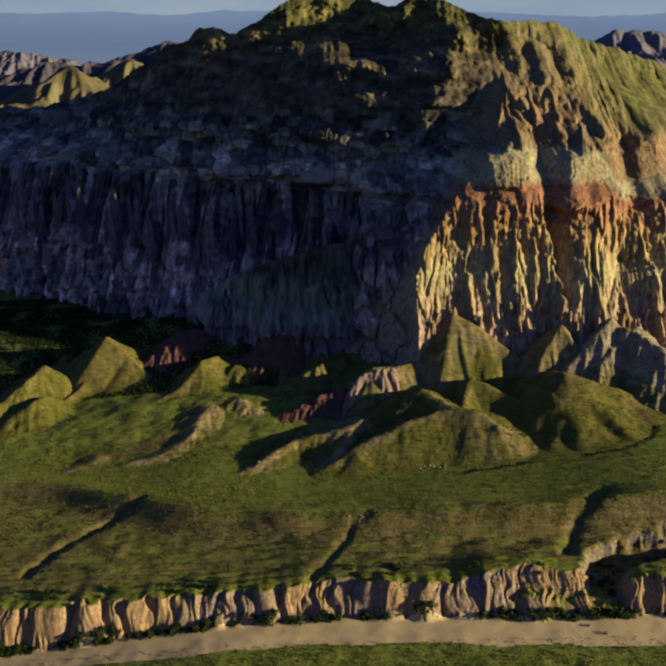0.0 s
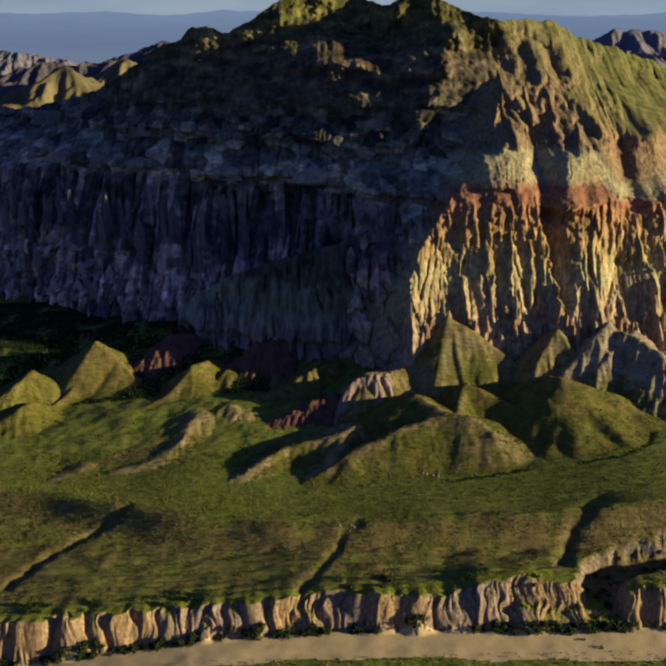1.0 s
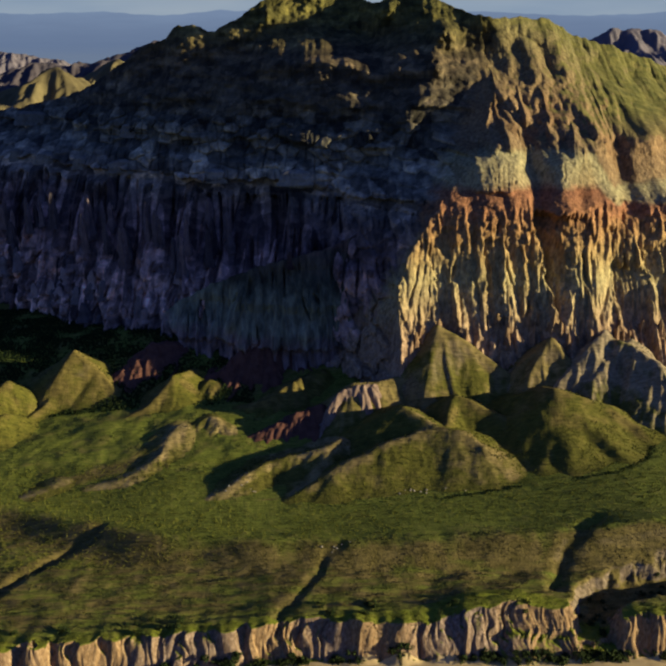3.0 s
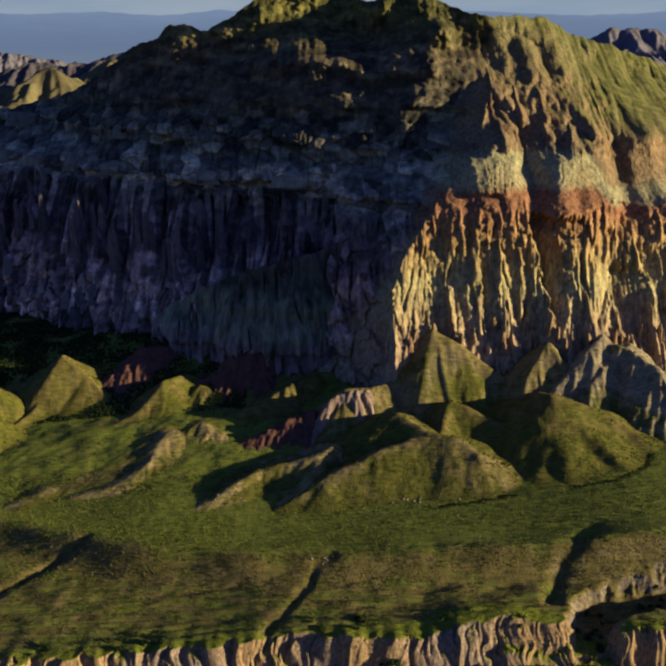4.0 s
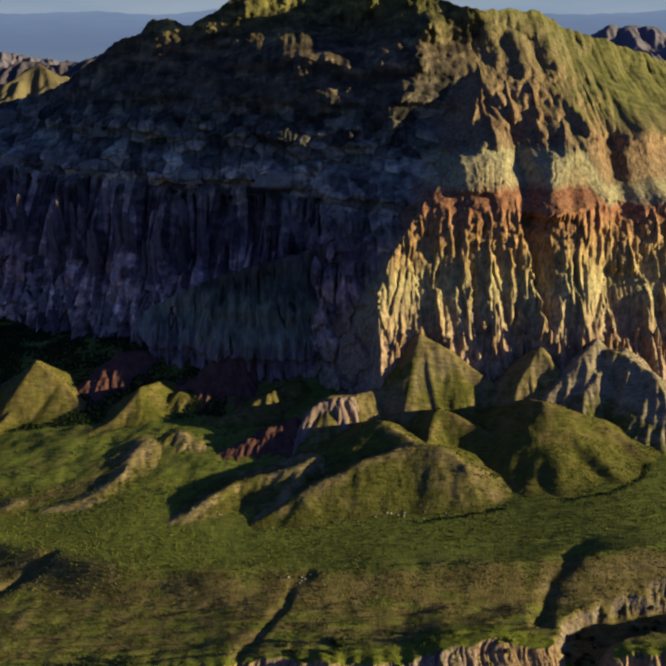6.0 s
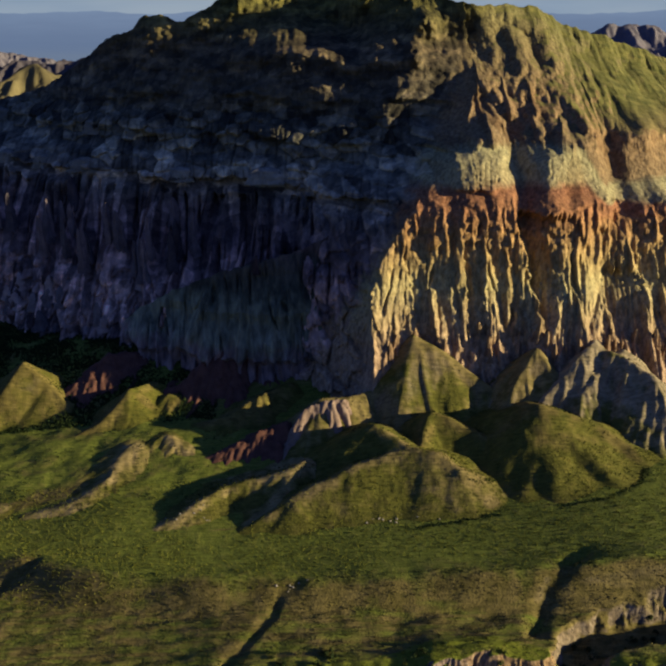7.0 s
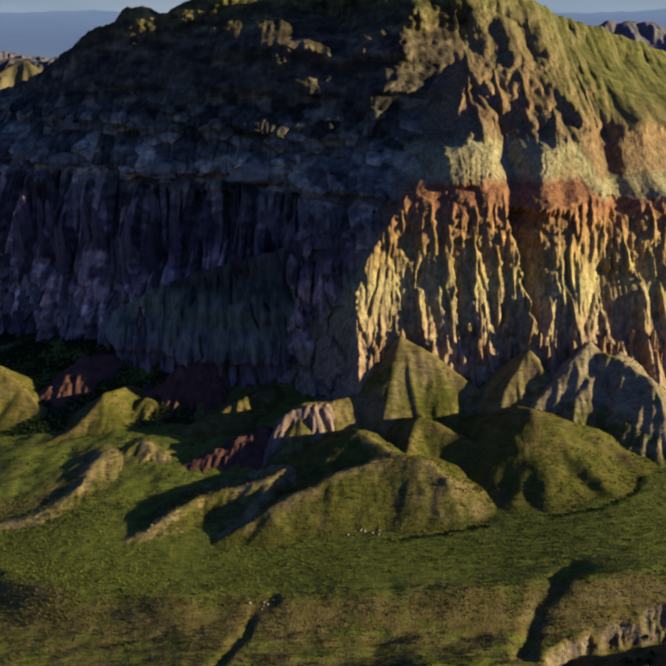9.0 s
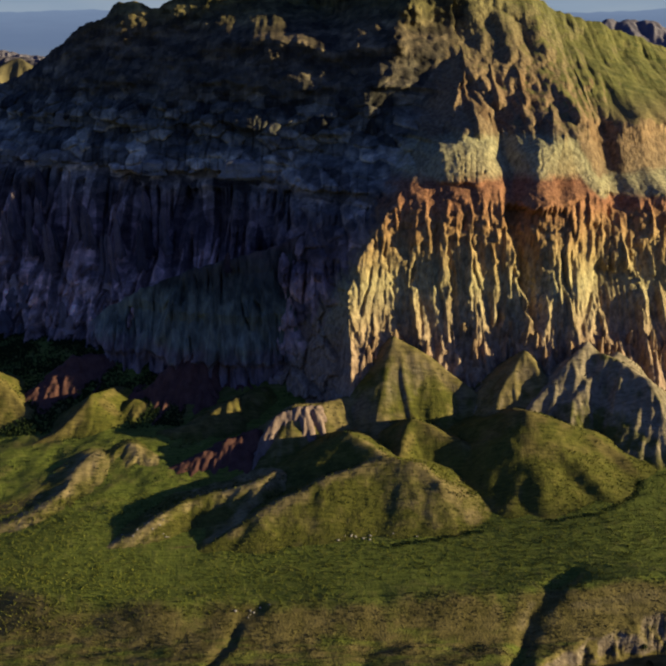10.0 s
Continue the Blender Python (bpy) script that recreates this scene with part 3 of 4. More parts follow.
def grass_material(name="steppe_grass", tan=0.5, greens=GRASS, tip=(0.19, 0.21, 0.04), soil=((0.085, 0.067, 0.015), (0.175, 0.128, 0.038)), spotty=2.2):
    m, nt, bsdf = shader(name)
    up, high = steepness(nt)
    big, mid, small = noise_node(nt, 0.018, 4, 0.5, (1, 1.8, 1)), noise_node(nt, 0.16, 5), noise_node(nt, 1.1, 3)
    g = mix(nt, 0.45, ramp(nt, mid, greens), ramp(nt, small, [(0.3, (0.04, 0.05, 0.01)), (0.7, tip)]))
    dry = ramp(nt, mid, [(0.3, soil[0]), (0.7, soil[1])])
    slope = calc(nt, "SUBTRACT", 1.0, up)
    worn = nt.nodes.new("ShaderNodeAttribute")
    worn.attribute_name = "worn"
    slope = calc(nt, "ADD", slope, calc(nt, "MULTIPLY", worn.outputs["Fac"], 0.55))
    bare = calc(nt, "ADD", calc(nt, "MULTIPLY", slope, 1.5), calc(nt, "MULTIPLY", calc(nt, "SUBTRACT", big, 0.62 - 0.1 * tan), spotty))
    fac = ramp(nt, calc(nt, "ADD", bare, calc(nt, "MULTIPLY", calc(nt, "SUBTRACT", mid, 0.5), 0.8)), [(0.1, (0, 0, 0)), (0.6, (1, 1, 1))])
    earth = ramp(nt, noise_node(nt, 0.5, 4, 0.6, (1, 1, 0.2)), [(0.3, (0.08, 0.058, 0.035)), (0.5, (0.17, 0.122, 0.07)), (0.7, (0.27, 0.205, 0.125))])
    cliff = ramp(nt, up, [(0.50, (1, 1, 1)), (0.68, (0, 0, 0))])
    col = mix(nt, cliff, mix(nt, fac, g, dry), earth)
    lines = noise_node(nt, 0.5, 3, 0.55, (0.22, 1.6, 1))
    col = mix(nt, 0.6, col, ramp(nt, lines, [(0.34, (0.5, 0.52, 0.5)), (0.5, (1.0, 1.0, 1.0)), (0.66, (1.35, 1.33, 1.3))]), "MULTIPLY")
    nt.links.new(col, bsdf.inputs["Base Color"])
    bsdf.inputs["Roughness"].default_value = 0.95
    bsdf.inputs["Specular IOR Level"].default_value = 0.1
    bump(nt, bsdf, calc(nt, "ADD", small, calc(nt, "MULTIPLY", mid, 2.0)), 0.5, 0.6)
    return m


def plain_material(name, a, b, scale, rough=0.95, depth=0.2, vary=0.0):
    m, nt, bsdf = shader(name)
    n = noise_node(nt, scale, 6)
    col = mix(nt, 0.4, ramp(nt, n, [(0.3, a), (0.7, b)]), ramp(nt, noise_node(nt, scale * 9, 3), [(0.3, a), (0.7, b)]))
    if vary:
        info = nt.nodes.new("ShaderNodeObjectInfo")
        col = mix(nt, vary, col, ramp(nt, info.outputs["Random"], [(0.0, (0.25, 0.25, 0.28)), (0.45, (0.8, 0.8, 0.8)), (0.7, (1.1, 0.98, 0.9)), (1.0, (1.5, 1.35, 1.25))]), "MULTIPLY")
    nt.links.new(col, bsdf.inputs["Base Color"])
    bsdf.inputs["Roughness"].default_value = rough
    bsdf.inputs["Specular IOR Level"].default_value = 0.1
    bump(nt, bsdf, n, depth, 0.6)
    return m


def bank_material():
    m, nt, bsdf = shader("eroded_earth")
    up, high = steepness(nt)
    mid, small = noise_node(nt, 0.25, 5), noise_node(nt, 1.6, 4)
    streak = noise_node(nt, 0.9, 5, 0.65, (1, 1, 0.3))
    tone = noise_node(nt, 0.022, 3, 0.5, (1, 0.4, 0.3))
    warm = ramp(nt, streak, [(0.3, (0.135, 0.074, 0.034)), (0.5, (0.26, 0.158, 0.068)), (0.7, (0.36, 0.24, 0.115))])
    grey = ramp(nt, streak, [(0.3, (0.078, 0.0585, 0.0468)), (0.5, (0.156, 0.117, 0.0936)), (0.7, (0.281, 0.226, 0.179))])
    earth = mix(nt, ramp(nt, tone, [(0.48, (0, 0, 0)), (0.66, (0.8, 0.8, 0.8))]), warm, grey)
    green = ramp(nt, mid, GRASS)
    flat = calc(nt, "ADD", up, calc(nt, "MULTIPLY", calc(nt, "SUBTRACT", small, 0.5), 0.3))
    nt.links.new(mix(nt, ramp(nt, flat, [(0.74, (0, 0, 0)), (0.88, (1, 1, 1))]), earth, green), bsdf.inputs["Base Color"])
    bsdf.inputs["Roughness"].default_value = 0.95
    bsdf.inputs["Specular IOR Level"].default_value = 0.1
    bump(nt, bsdf, calc(nt, "ADD", streak, calc(nt, "MULTIPLY", small, 0.4)), 0.6, 0.6)
    return m


def haze_glow_material():
    m, nt, bsdf = shader("distant_haze_glow")
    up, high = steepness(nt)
    # The range glows blue: aerial haze put straight into its colour.
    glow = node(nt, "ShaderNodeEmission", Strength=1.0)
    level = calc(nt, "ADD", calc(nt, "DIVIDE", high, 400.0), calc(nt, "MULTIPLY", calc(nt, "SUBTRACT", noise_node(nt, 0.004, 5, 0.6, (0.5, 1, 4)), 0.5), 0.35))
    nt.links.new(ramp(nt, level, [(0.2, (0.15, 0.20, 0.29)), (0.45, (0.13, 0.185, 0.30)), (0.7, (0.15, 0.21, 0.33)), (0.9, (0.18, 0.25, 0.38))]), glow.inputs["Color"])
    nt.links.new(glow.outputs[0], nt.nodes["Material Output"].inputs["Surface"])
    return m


BANK, HAZE = bank_material(), haze_glow_material()
ROCK, STEPPE = rock_material(), grass_material(spotty=0.7)
SAND = plain_material("packed_sand", (0.36, 0.25, 0.105), (0.54, 0.39, 0.175), 0.12)
PALE = grass_material("ridge_grass", 1.0, OLIVE, (0.12, 0.11, 0.022), ((0.11, 0.084, 0.022), (0.24, 0.172, 0.06)))
PINK = plain_material("pale_pink_clay", (0.12, 0.075, 0.05), (0.30, 0.205, 0.135), 0.35, 0.95, 0.8)
TAN = grass_material("dry_tan_grass", 2.2, OLIVE, (0.15, 0.125, 0.03), ((0.15, 0.11, 0.035), (0.33, 0.235, 0.09)))
HILL = grass_material("hill_grass", 0.9, OLIVE, (0.12, 0.11, 0.020), ((0.085, 0.066, 0.014), (0.165, 0.122, 0.032)))
GREY = grass_material("grey_clay", 1.3, OLIVE, (0.12, 0.115, 0.035), ((0.15, 0.112, 0.055), (0.31, 0.235, 0.125)))
SPUR = spur_material()
RED = plain_material("red_clay", (0.065, 0.026, 0.017), (0.15, 0.070, 0.044), 0.2, 0.95, 0.8)


# ---- meshes from grids ----
def sheet(name, xs, ys, height, material, keep=None, parent=None):
    gx, gy = np.meshgrid(xs, ys)
    gz = height(gx, gy)
    n, m = len(ys), len(xs)
    co = np.stack([gx, gy, gz], -1).reshape(-1, 3)
    i = np.arange(n * m).reshape(n, m)
    quads = np.stack([i[:-1, :-1], i[:-1, 1:], i[1:, 1:], i[1:, :-1]], -1).reshape(-1, 4)
    if keep is not None:
        k = keep(gx, gy, gz).reshape(-1)
        quads = quads[k[quads].any(1)]
        used = np.unique(quads)
        back = np.zeros(n * m, np.int64)
        back[used] = np.arange(len(used))
        co, quads = co[used], back[quads]
    me = bpy.data.meshes.new(name)
    me.vertices.add(len(co))
    me.vertices.foreach_set("co", co.astype(np.float32).ravel())
    me.loops.add(quads.size)
    me.loops.foreach_set("vertex_index", quads.astype(np.int32).ravel())
    me.polygons.add(len(quads))
    me.polygons.foreach_set("loop_start", np.arange(0, quads.size, 4, dtype=np.int32))
    me.polygons.foreach_set("use_smooth", np.ones(len(quads), bool))
    me.update(calc_edges=True)
    me.materials.append(material)
    ob = new(name, me)
    if parent:
        ob.parent = parent
    return ob


def spread(parts):
    return np.unique(np.concatenate([np.arange(a, b, s) for a, b, s in parts]))


# ---- ground ----
def far_ground(x, y):
    near = ground_height(x, y)
    r = np.hypot(x, y - 400)
    low = 60 - 60 * smooth(900, 2200, r) + 10 * layers(x / 300, y / 300, 50, 3)
    return near + (low - near) * smooth(420, 900, r)


def in_bank(x, y, margin=0.0):
    d = y - bank_foot(x)
    return (np.abs(x) < 259) & (d > -2.5 - margin) & (d < 14 + 16 * np.exp(-((x - 92) / 30) ** 2) + margin)


ground = sheet("ground", spread([(-4800, -900, 300), (-900, -260, 20), (-260, 260, 0.9), (260, 900, 20), (900, 4801, 300)]),
               spread([(-4800, -600, 300), (-600, 255, 20), (255, 345, 0.7), (345, 570, 1.0), (570, 1000, 20), (1000, 4801, 200)]), far_ground, STEPPE,
               lambda x, y, z: ~in_bank(x, y, -1.2))
def wear(ob, how):
    co = np.empty(len(ob.data.vertices) * 3, np.float32)
    ob.data.vertices.foreach_get("co", co)
    ob.data.attributes.new("worn", "FLOAT", "POINT").data.foreach_set("value", how(co[0::3].astype(float), co[1::3].astype(float)).astype(np.float32))


PATH = [(-62, 428), (-30, 424), (0, 425), (30, 426), (57, 428), (88, 433), (108, 441), (122, 452)]


def ground_wear(x, y):
    s = y - scarp_line(x)
    terrace = smooth(6, 14, y - bank_foot(x)) * smooth(12, -4, s)
    rim = np.exp(-((s - 8) / 9.0) ** 2) * np.clip(0.9 + 1.1 * grain(x / 22, y / 22, 530), 0, 1.3)
    apron = smooth(446, 470, y) * np.clip(0.25 + 0.9 * grain(x / 30, y / 16, 531), 0, 1)
    path = np.exp(-(away(x + 1.5 * grain(x / 10, y / 10, 532), y, PATH) / 0.9) ** 2) * np.clip(0.5 + grain(x / 14, y / 14, 533), 0, 1)
    streak = 0.4 * np.clip(grain(x / 60, y / 4.5, 534) - 0.25, 0, 1)
    left = np.exp(-(away(x, y, [(-84, 500), (-104, 470), (-140, 456)]) / 6.0) ** 2)
    cut = np.exp(-(away(x, y, [(-165, 345), (-150, 371), (-131, 390), (-116, 402)]) / 5.0) ** 2)
    ravine = 1.5 * np.exp(-(away(x, y, RAVINE) / 8.0) ** 2)
    return np.clip(0.8 * cut + ravine + terrace * (0.3 + 0.4 * smooth(14, 26, y - bank_foot(x))) * (0.75 + 0.5 * grain(x / 15, y / 6, 535) + 0.6 * grain(x / 22, y / 1.8, 536)) + 0.5 * rim + 0.5 * apron + 1.6 * path + 0.7 * streak + left, 0, 2)


wear(ground, ground_wear)
tagged(ground, "green steppe grassland with dry tan patches and shallow gullies", "ground", kind="structure")
bank = sheet("bank", np.arange(-259, 259.5, 0.45), np.arange(297, 350, 0.4), ground_height, BANK, lambda x, y, z: in_bank(x, y))
tagged(bank, "eroded tan earth bank with fluted faces above the track", "earth bank", kind="structure")


def road_height(x, y):
    return ground_height(x, y) + 0.25


road = sheet("road", np.arange(-330, 330, 2.0), np.arange(296, 330, 0.8), road_height, SAND,
             lambda x, y, z: (y < bank_foot(x) - 2.0 + 1.2 * grain(x / 9, y / 9, 61)) & (y > bank_foot(x) - 18 + 2.5 * grain(x / 30, y / 30, 62) - 3 * smooth(40, 130, x)))
tagged(road, "pale sandy dirt track along the foot of the bank", "dirt track", kind="structure")

# ---- mountain ----
mountain = new("mountain")
mountain.location = (0, 0, 0)
tagged(mountain, "eroded badland mountain with banded ochre, red and grey fluted cliffs", "mountain")


def web(name, co, material, parent, label):
    """A skin over a grid of places, rows by columns."""
    n, m = co.shape[:2]
    i = np.arange(n * m).reshape(n, m)
    quads = np.stack([i[:-1, :-1], i[:-1, 1:], i[1:, 1:], i[1:, :-1]], -1).reshape(-1, 4)
    me = bpy.data.meshes.new(name)
    me.vertices.add(n * m)
    me.vertices.foreach_set("co", co.astype(np.float32).ravel())
    me.loops.add(quads.size)
    me.loops.foreach_set("vertex_index", quads.astype(np.int32).ravel())
    me.polygons.add(len(quads))
    me.polygons.foreach_set("loop_start", np.arange(0, quads.size, 4, dtype=np.int32))
    me.polygons.foreach_set("use_smooth", np.ones(len(quads), bool))
    me.update(calc_edges=True)
    me.materials.append(material)
    ob = new(name, me)
    ob.parent = parent
    return tagged(ob, label)


ROWS_UP, LEFT, RIGHT = 420, 740, 430
up = np.linspace(0, 1, ROWS_UP)[:, None]
mid_z = FOOT + up * 255.0
share = np.concatenate([np.linspace(-1, 0, LEFT + 1), np.linspace(0, 1, RIGHT + 1)[1:]])[None, :]
MX = np.where(share < 0, arris(mid_z) + share * (arris(mid_z) + 400), arris(mid_z) + share * (340 - arris(mid_z)))
TOP = crest_height(MX)
MZ = FOOT + up * (TOP - FOOT)
MY, TONE = face_y(MX, MZ, TOP)
back = np.geomspace(1, 480, 46)[:, None]
BACK = np.stack([MX[-1:] + 0 * back, MY[-1:] + back, MZ[-1:] - 0.5 * back - 0.0003 * back ** 2 + np.minimum(back * 0.05, 3) * layers(MX[-1:] / 30, back / 30, 99, 3)], -1)
FACE = np.concatenate([np.stack([MX, MY, MZ], -1), BACK])
TONE = np.concatenate([TONE, np.full(BACK.shape[:2], 0.5)])


def skin(name, row0, row1, col0, col1, label):
    ob = web(name, FACE[row0:row1 + 1, col0:col1 + 1], ROCK, mountain, label)
    ob.data.attributes.new("stone", "FLOAT", "POINT").data.foreach_set("value", TONE[row0:row1 + 1, col0:col1 + 1].astype(np.float32).ravel())


ALL = FACE.shape[0]
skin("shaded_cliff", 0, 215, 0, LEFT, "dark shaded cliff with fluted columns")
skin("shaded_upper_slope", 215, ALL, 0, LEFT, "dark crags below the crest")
skin("lit_buttress", 0, 236, LEFT, LEFT + RIGHT, "sunlit ochre and orange fluted buttress")
skin("pale_rock_wall", 236, 275, LEFT, LEFT + RIGHT, "pale olive rock wall above a red bench")
skin("lit_upper_slope", 275, ALL, LEFT, LEFT + RIGHT, "olive grass and brown crags below the crest")

# the spur that runs down from the buttress into the shaded bay
sx = np.arange(-118, 104.1, 0.6)[None, :]
su = np.concatenate([np.linspace(0, 1, 170), np.linspace(1, 0.55, 60)[1:]])[:, None]
behind = (np.arange(229) >= 170)[:, None]
high = spur_z(sx) + 1.5 * grain(sx / 9, 0 * sx, 110) + 0.7 * grain(sx / 3, 0 * sx, 111)
sz = 30 + su * (high - 30) + 0 * sx
drop = high - sz
bent = sx + 3 * grain(sx / 20, sz / 40, 112) + 0.12 * (sz - 90)
groove = 7 * np.minimum(np.abs(grain(bent / 11, sz / 140, 113)), 0.4) - 7 * smooth(0.16, 0.03, np.abs(grain(bent / 9, sz / 60, 122))) * np.clip(0.2 + 1.5 * grain(sx / 13, sz / 20, 123), 0, 1) + fins(sx + 0 * sz, sz, 57, 34, -110, 90, (70, 112), (20, 42), (8, 18), (4, 9), 0.8) + 2.4 * np.abs(grain(bent / 3.6, sz / 50, 114)) + 5 * grain(sx / 30, sz / 60, 115)
band = np.interp(sz + 4 * grain(sx / 40, 0 * sx, 116), [40, 58, 62, 84, 90, 112, 118, 150], [0, -2, 3, -1, 2.5, -2, 0, 0])
front = spur_y(sx) - drop * 0.72 + 0.0035 * drop ** 2 - smooth(0, 14, drop) * (groove - 3 + band + 2 * knobs(sx, sz * 0.8, 9, 310) * smooth(85, 65, sz))
sy = np.where(behind, spur_y(sx) + drop * 0.9, front) + 0.3 * layers(sx / 3, sz / 3, 117, 2)
web("spur", np.stack([sx + 0 * sz, sy, sz], -1), SPUR, mountain, "dark grooved spur with a thin crest")


# ---- rock pinnacles ----
def pinnacle_mesh(rng, sides=18, rings=13):
    """A leaning, ribbed, tapering column one metre wide at the base and one high."""
    bm = bmesh.new()
    lean = rng.normal(size=2) * 0.12
    rib = 1 + 0.28 * np.sin(np.arange(sides) * 2 * np.pi / sides * int(rng.integers(3, 6)) + rng.uniform(0, 6)) + rng.normal(size=sides) * 0.12
    loops = []
    for r in range(rings):
        t = r / (rings - 1)
        wide = 0.5 * (1 - t) ** 0.75 * (1 + 0.14 * math.sin(9 * t + rng.uniform(0, 3)) + rng.normal() * 0.06) + 0.05 * (t < 0.97)
        twist = 0.25 * t
        rib = rib * (1 + rng.normal(size=sides) * 0.05)
        loops.append([bm.verts.new((lean[0] * t + wide * rib[i] * math.cos(6.2832 * i / sides + twist), lean[1] * t + wide * rib[i] * math.sin(6.2832 * i / sides + twist), t + rng.normal() * 0.008)) for i in range(sides)])
    for lo, hi in zip(loops, loops[1:]):
        for i in range(sides):
            j = (i + 1) % sides
            bm.faces.new((lo[i], lo[j], hi[j], hi[i]))
    bm.faces.new(loops[-1])
    me = bpy.data.meshes.new("rock_pinnacle")
    bm.to_mesh(me)
    bm.free()
    me.polygons.foreach_set("use_smooth", np.ones(len(me.polygons), bool))
    me.materials.append(ROCK)
    return me


prng = np.random.default_rng(21)
PINNACLES = [pinnacle_mesh(prng) for _ in range(8)]


def place_at(x, z):
    """The point of the face nearest to that x and height."""
    k = int(np.argmin(np.abs(MZ[:, LEFT // 2] - z)))
    j = int(np.argmin(np.abs(MX[k] - x)))
    k = int(np.argmin(np.abs(MZ[:, j] - z)))
    return float(MX[k, j]), float(MY[k, j]), float(MZ[k, j])


def in_stone(kinds, stone):
    out = [me.copy() for me in kinds]
    for me in out:
        me.materials.clear()
        me.materials.append(stone)
    return out


PINK_ROCK = plain_material("pinkish_grey_clay", (0.13, 0.10, 0.09), (0.36, 0.285, 0.24), 0.16, 0.95, 1.5, 0.9)
PURPLE_ROCK = plain_material("purple_brown_rock", (0.05, 0.04, 0.042), (0.22, 0.17, 0.15), 0.14, 0.95, 1.5, 0.9)
LEDGE_ROCK = plain_material("grey_green_sandstone", (0.07, 0.07, 0.06), (0.26, 0.25, 0.19), 0.14, 0.95, 1.5, 0.9)
SHADE_KINDS = {"pink": in_stone(PINNACLES, PINK_ROCK), "purple": in_stone(PINNACLES, PURPLE_ROCK)}


def pinnacle(x, z, high, wide, label, kinds=PINNACLES, proud=0.12):
    """A column that leans on the face, its tip at height z."""
    x, y, z = place_at(x, z)
    foot = place_at(x, z - high)[1]
    ob = new("rock_pinnacle", kinds[int(prng.integers(len(kinds)))])
    ob.matrix_world = Matrix.Translation((x, min(y, foot + wide * 0.5) - wide * proud, z - high)) @ Matrix.Rotation(prng.uniform(0, 6.28), 4, "Z") @ Matrix.Diagonal((wide, wide, high, 1))
    return tagged(ob, label, "rock pinnacle", "rock pinnacles on the cliffs")


def pinnacle_belt(count, x0, x1, level, spread_z, high, wide, label, kinds=PINNACLES, proud=0.12):
    for _ in range(count):
        pinnacle(prng.uniform(x0, x1), prng.normal(level, spread_z), prng.uniform(*high), prng.uniform(*wide), label, kinds, proud)


pinnacle_belt(34, -310, -60, 132, 8, (22, 36), (5, 9), "tall dark purple fluted rock column in shade", SHADE_KINDS["purple"], 0.2)
pinnacle_belt(34, -310, -70, 78, 12, (10, 19), (6, 11), "pale pinkish grey clay pinnacle in shade", SHADE_KINDS["pink"])
pinnacle_belt(26, 62, 250, 88, 5, (7, 14), (2.5, 5), "pale pointed pinnacle at the cliff foot")
ob = new("rock_pinnacle", PINNACLES[0])
ob.matrix_world = Matrix.Translation((-16, 594, 113)) @ Matrix.Diagonal((5, 5, 13, 1))
tagged(ob, "small pale sunlit rock spire on the spur crest", "rock pinnacle", "rock pinnacles on the cliffs")


def block_mesh(stone):
    """A ribbed, flat-topped block, a metre each way, whose sides lean inwards."""
    n, loops, bm = 90, [], bmesh.new()
    turns = np.arange(n) * 2 * np.pi / n
    rib = 1 + 0.13 * np.sin(turns * 3 + prng.uniform(0, 6)) + 0.09 * np.sin(turns * 5 + prng.uniform(0, 6)) + 0.08 * np.abs(np.sin(turns * 13 + prng.uniform(0, 6))) + 0.04 * np.sin(turns * 7 + prng.uniform(0, 6)) + prng.normal(size=n) * 0.03
    for t in np.linspace(0, 1, 15):
        in_by = 1 - 0.38 * t - 0.35 * max(0, t - 0.84) / 0.16
        ledge = 1 + 0.04 * math.sin(17 * t) + 0.02 * math.sin(41 * t)
        ring = []
        for i in range(n):
            c, q = math.cos(6.2832 * i / n), math.sin(6.2832 * i / n)
            r = in_by * ledge * rib[i] / (abs(c) ** 3 + abs(q) ** 3) ** 0.333 * (1 + prng.normal() * 0.02)
            ring.append(bm.verts.new((0.5 * r * c, 0.5 * r * q, t + 0.07 * math.sin(5 * c + 3 * q) * t * (1 - t) * 2 + prng.normal() * 0.012)))
        loops.append(ring)
    for lo, hi in zip(loops, loops[1:]):
        for i in range(n):
            bm.faces.new((lo[i], lo[(i + 1) % n], hi[(i + 1) % n], hi[i]))
    bm.faces.new(loops[-1])
    me = bpy.data.meshes.new("rock_block")
    bm.to_mesh(me)
    bm.free()
    me.polygons.foreach_set("use_smooth", np.ones(len(me.polygons), bool))
    me.materials.append(stone)
    return me


def rock_block(mesh, x, z, wide, deep, high, turn, label, group):
    x, y, z = place_at(x, z)
    ob = new("rock_block", mesh)
    ob.matrix_world = Matrix.Translation((x, y + deep * 0.4, z - 2)) @ Matrix.Rotation(radians(turn), 4, "Z") @ Matrix.Diagonal((wide, deep, high, 1))
    return tagged(ob, label, "rock block", group)


LEDGE_KINDS = [block_mesh(LEDGE_ROCK) for _ in range(6)]
for _ in range(14):
    bx = prng.uniform(-310, 20)
    rock_block(LEDGE_KINDS[int(prng.integers(6))], bx, prng.choice([156, 158, 184] if bx < -150 else [157, 159, 162]), prng.uniform(12, 30), prng.uniform(10, 16), prng.uniform(9, 16), prng.uniform(-30, 30),
               "grey-green weathered rock block on a shaded ledge", "rock blocks on the shaded ledges")
pinnacle(90, 200, 19, 11, "pale pointed rock tooth on the upper slope", PINNACLES, 0.4)


# ---- hills ----
HILLS = []


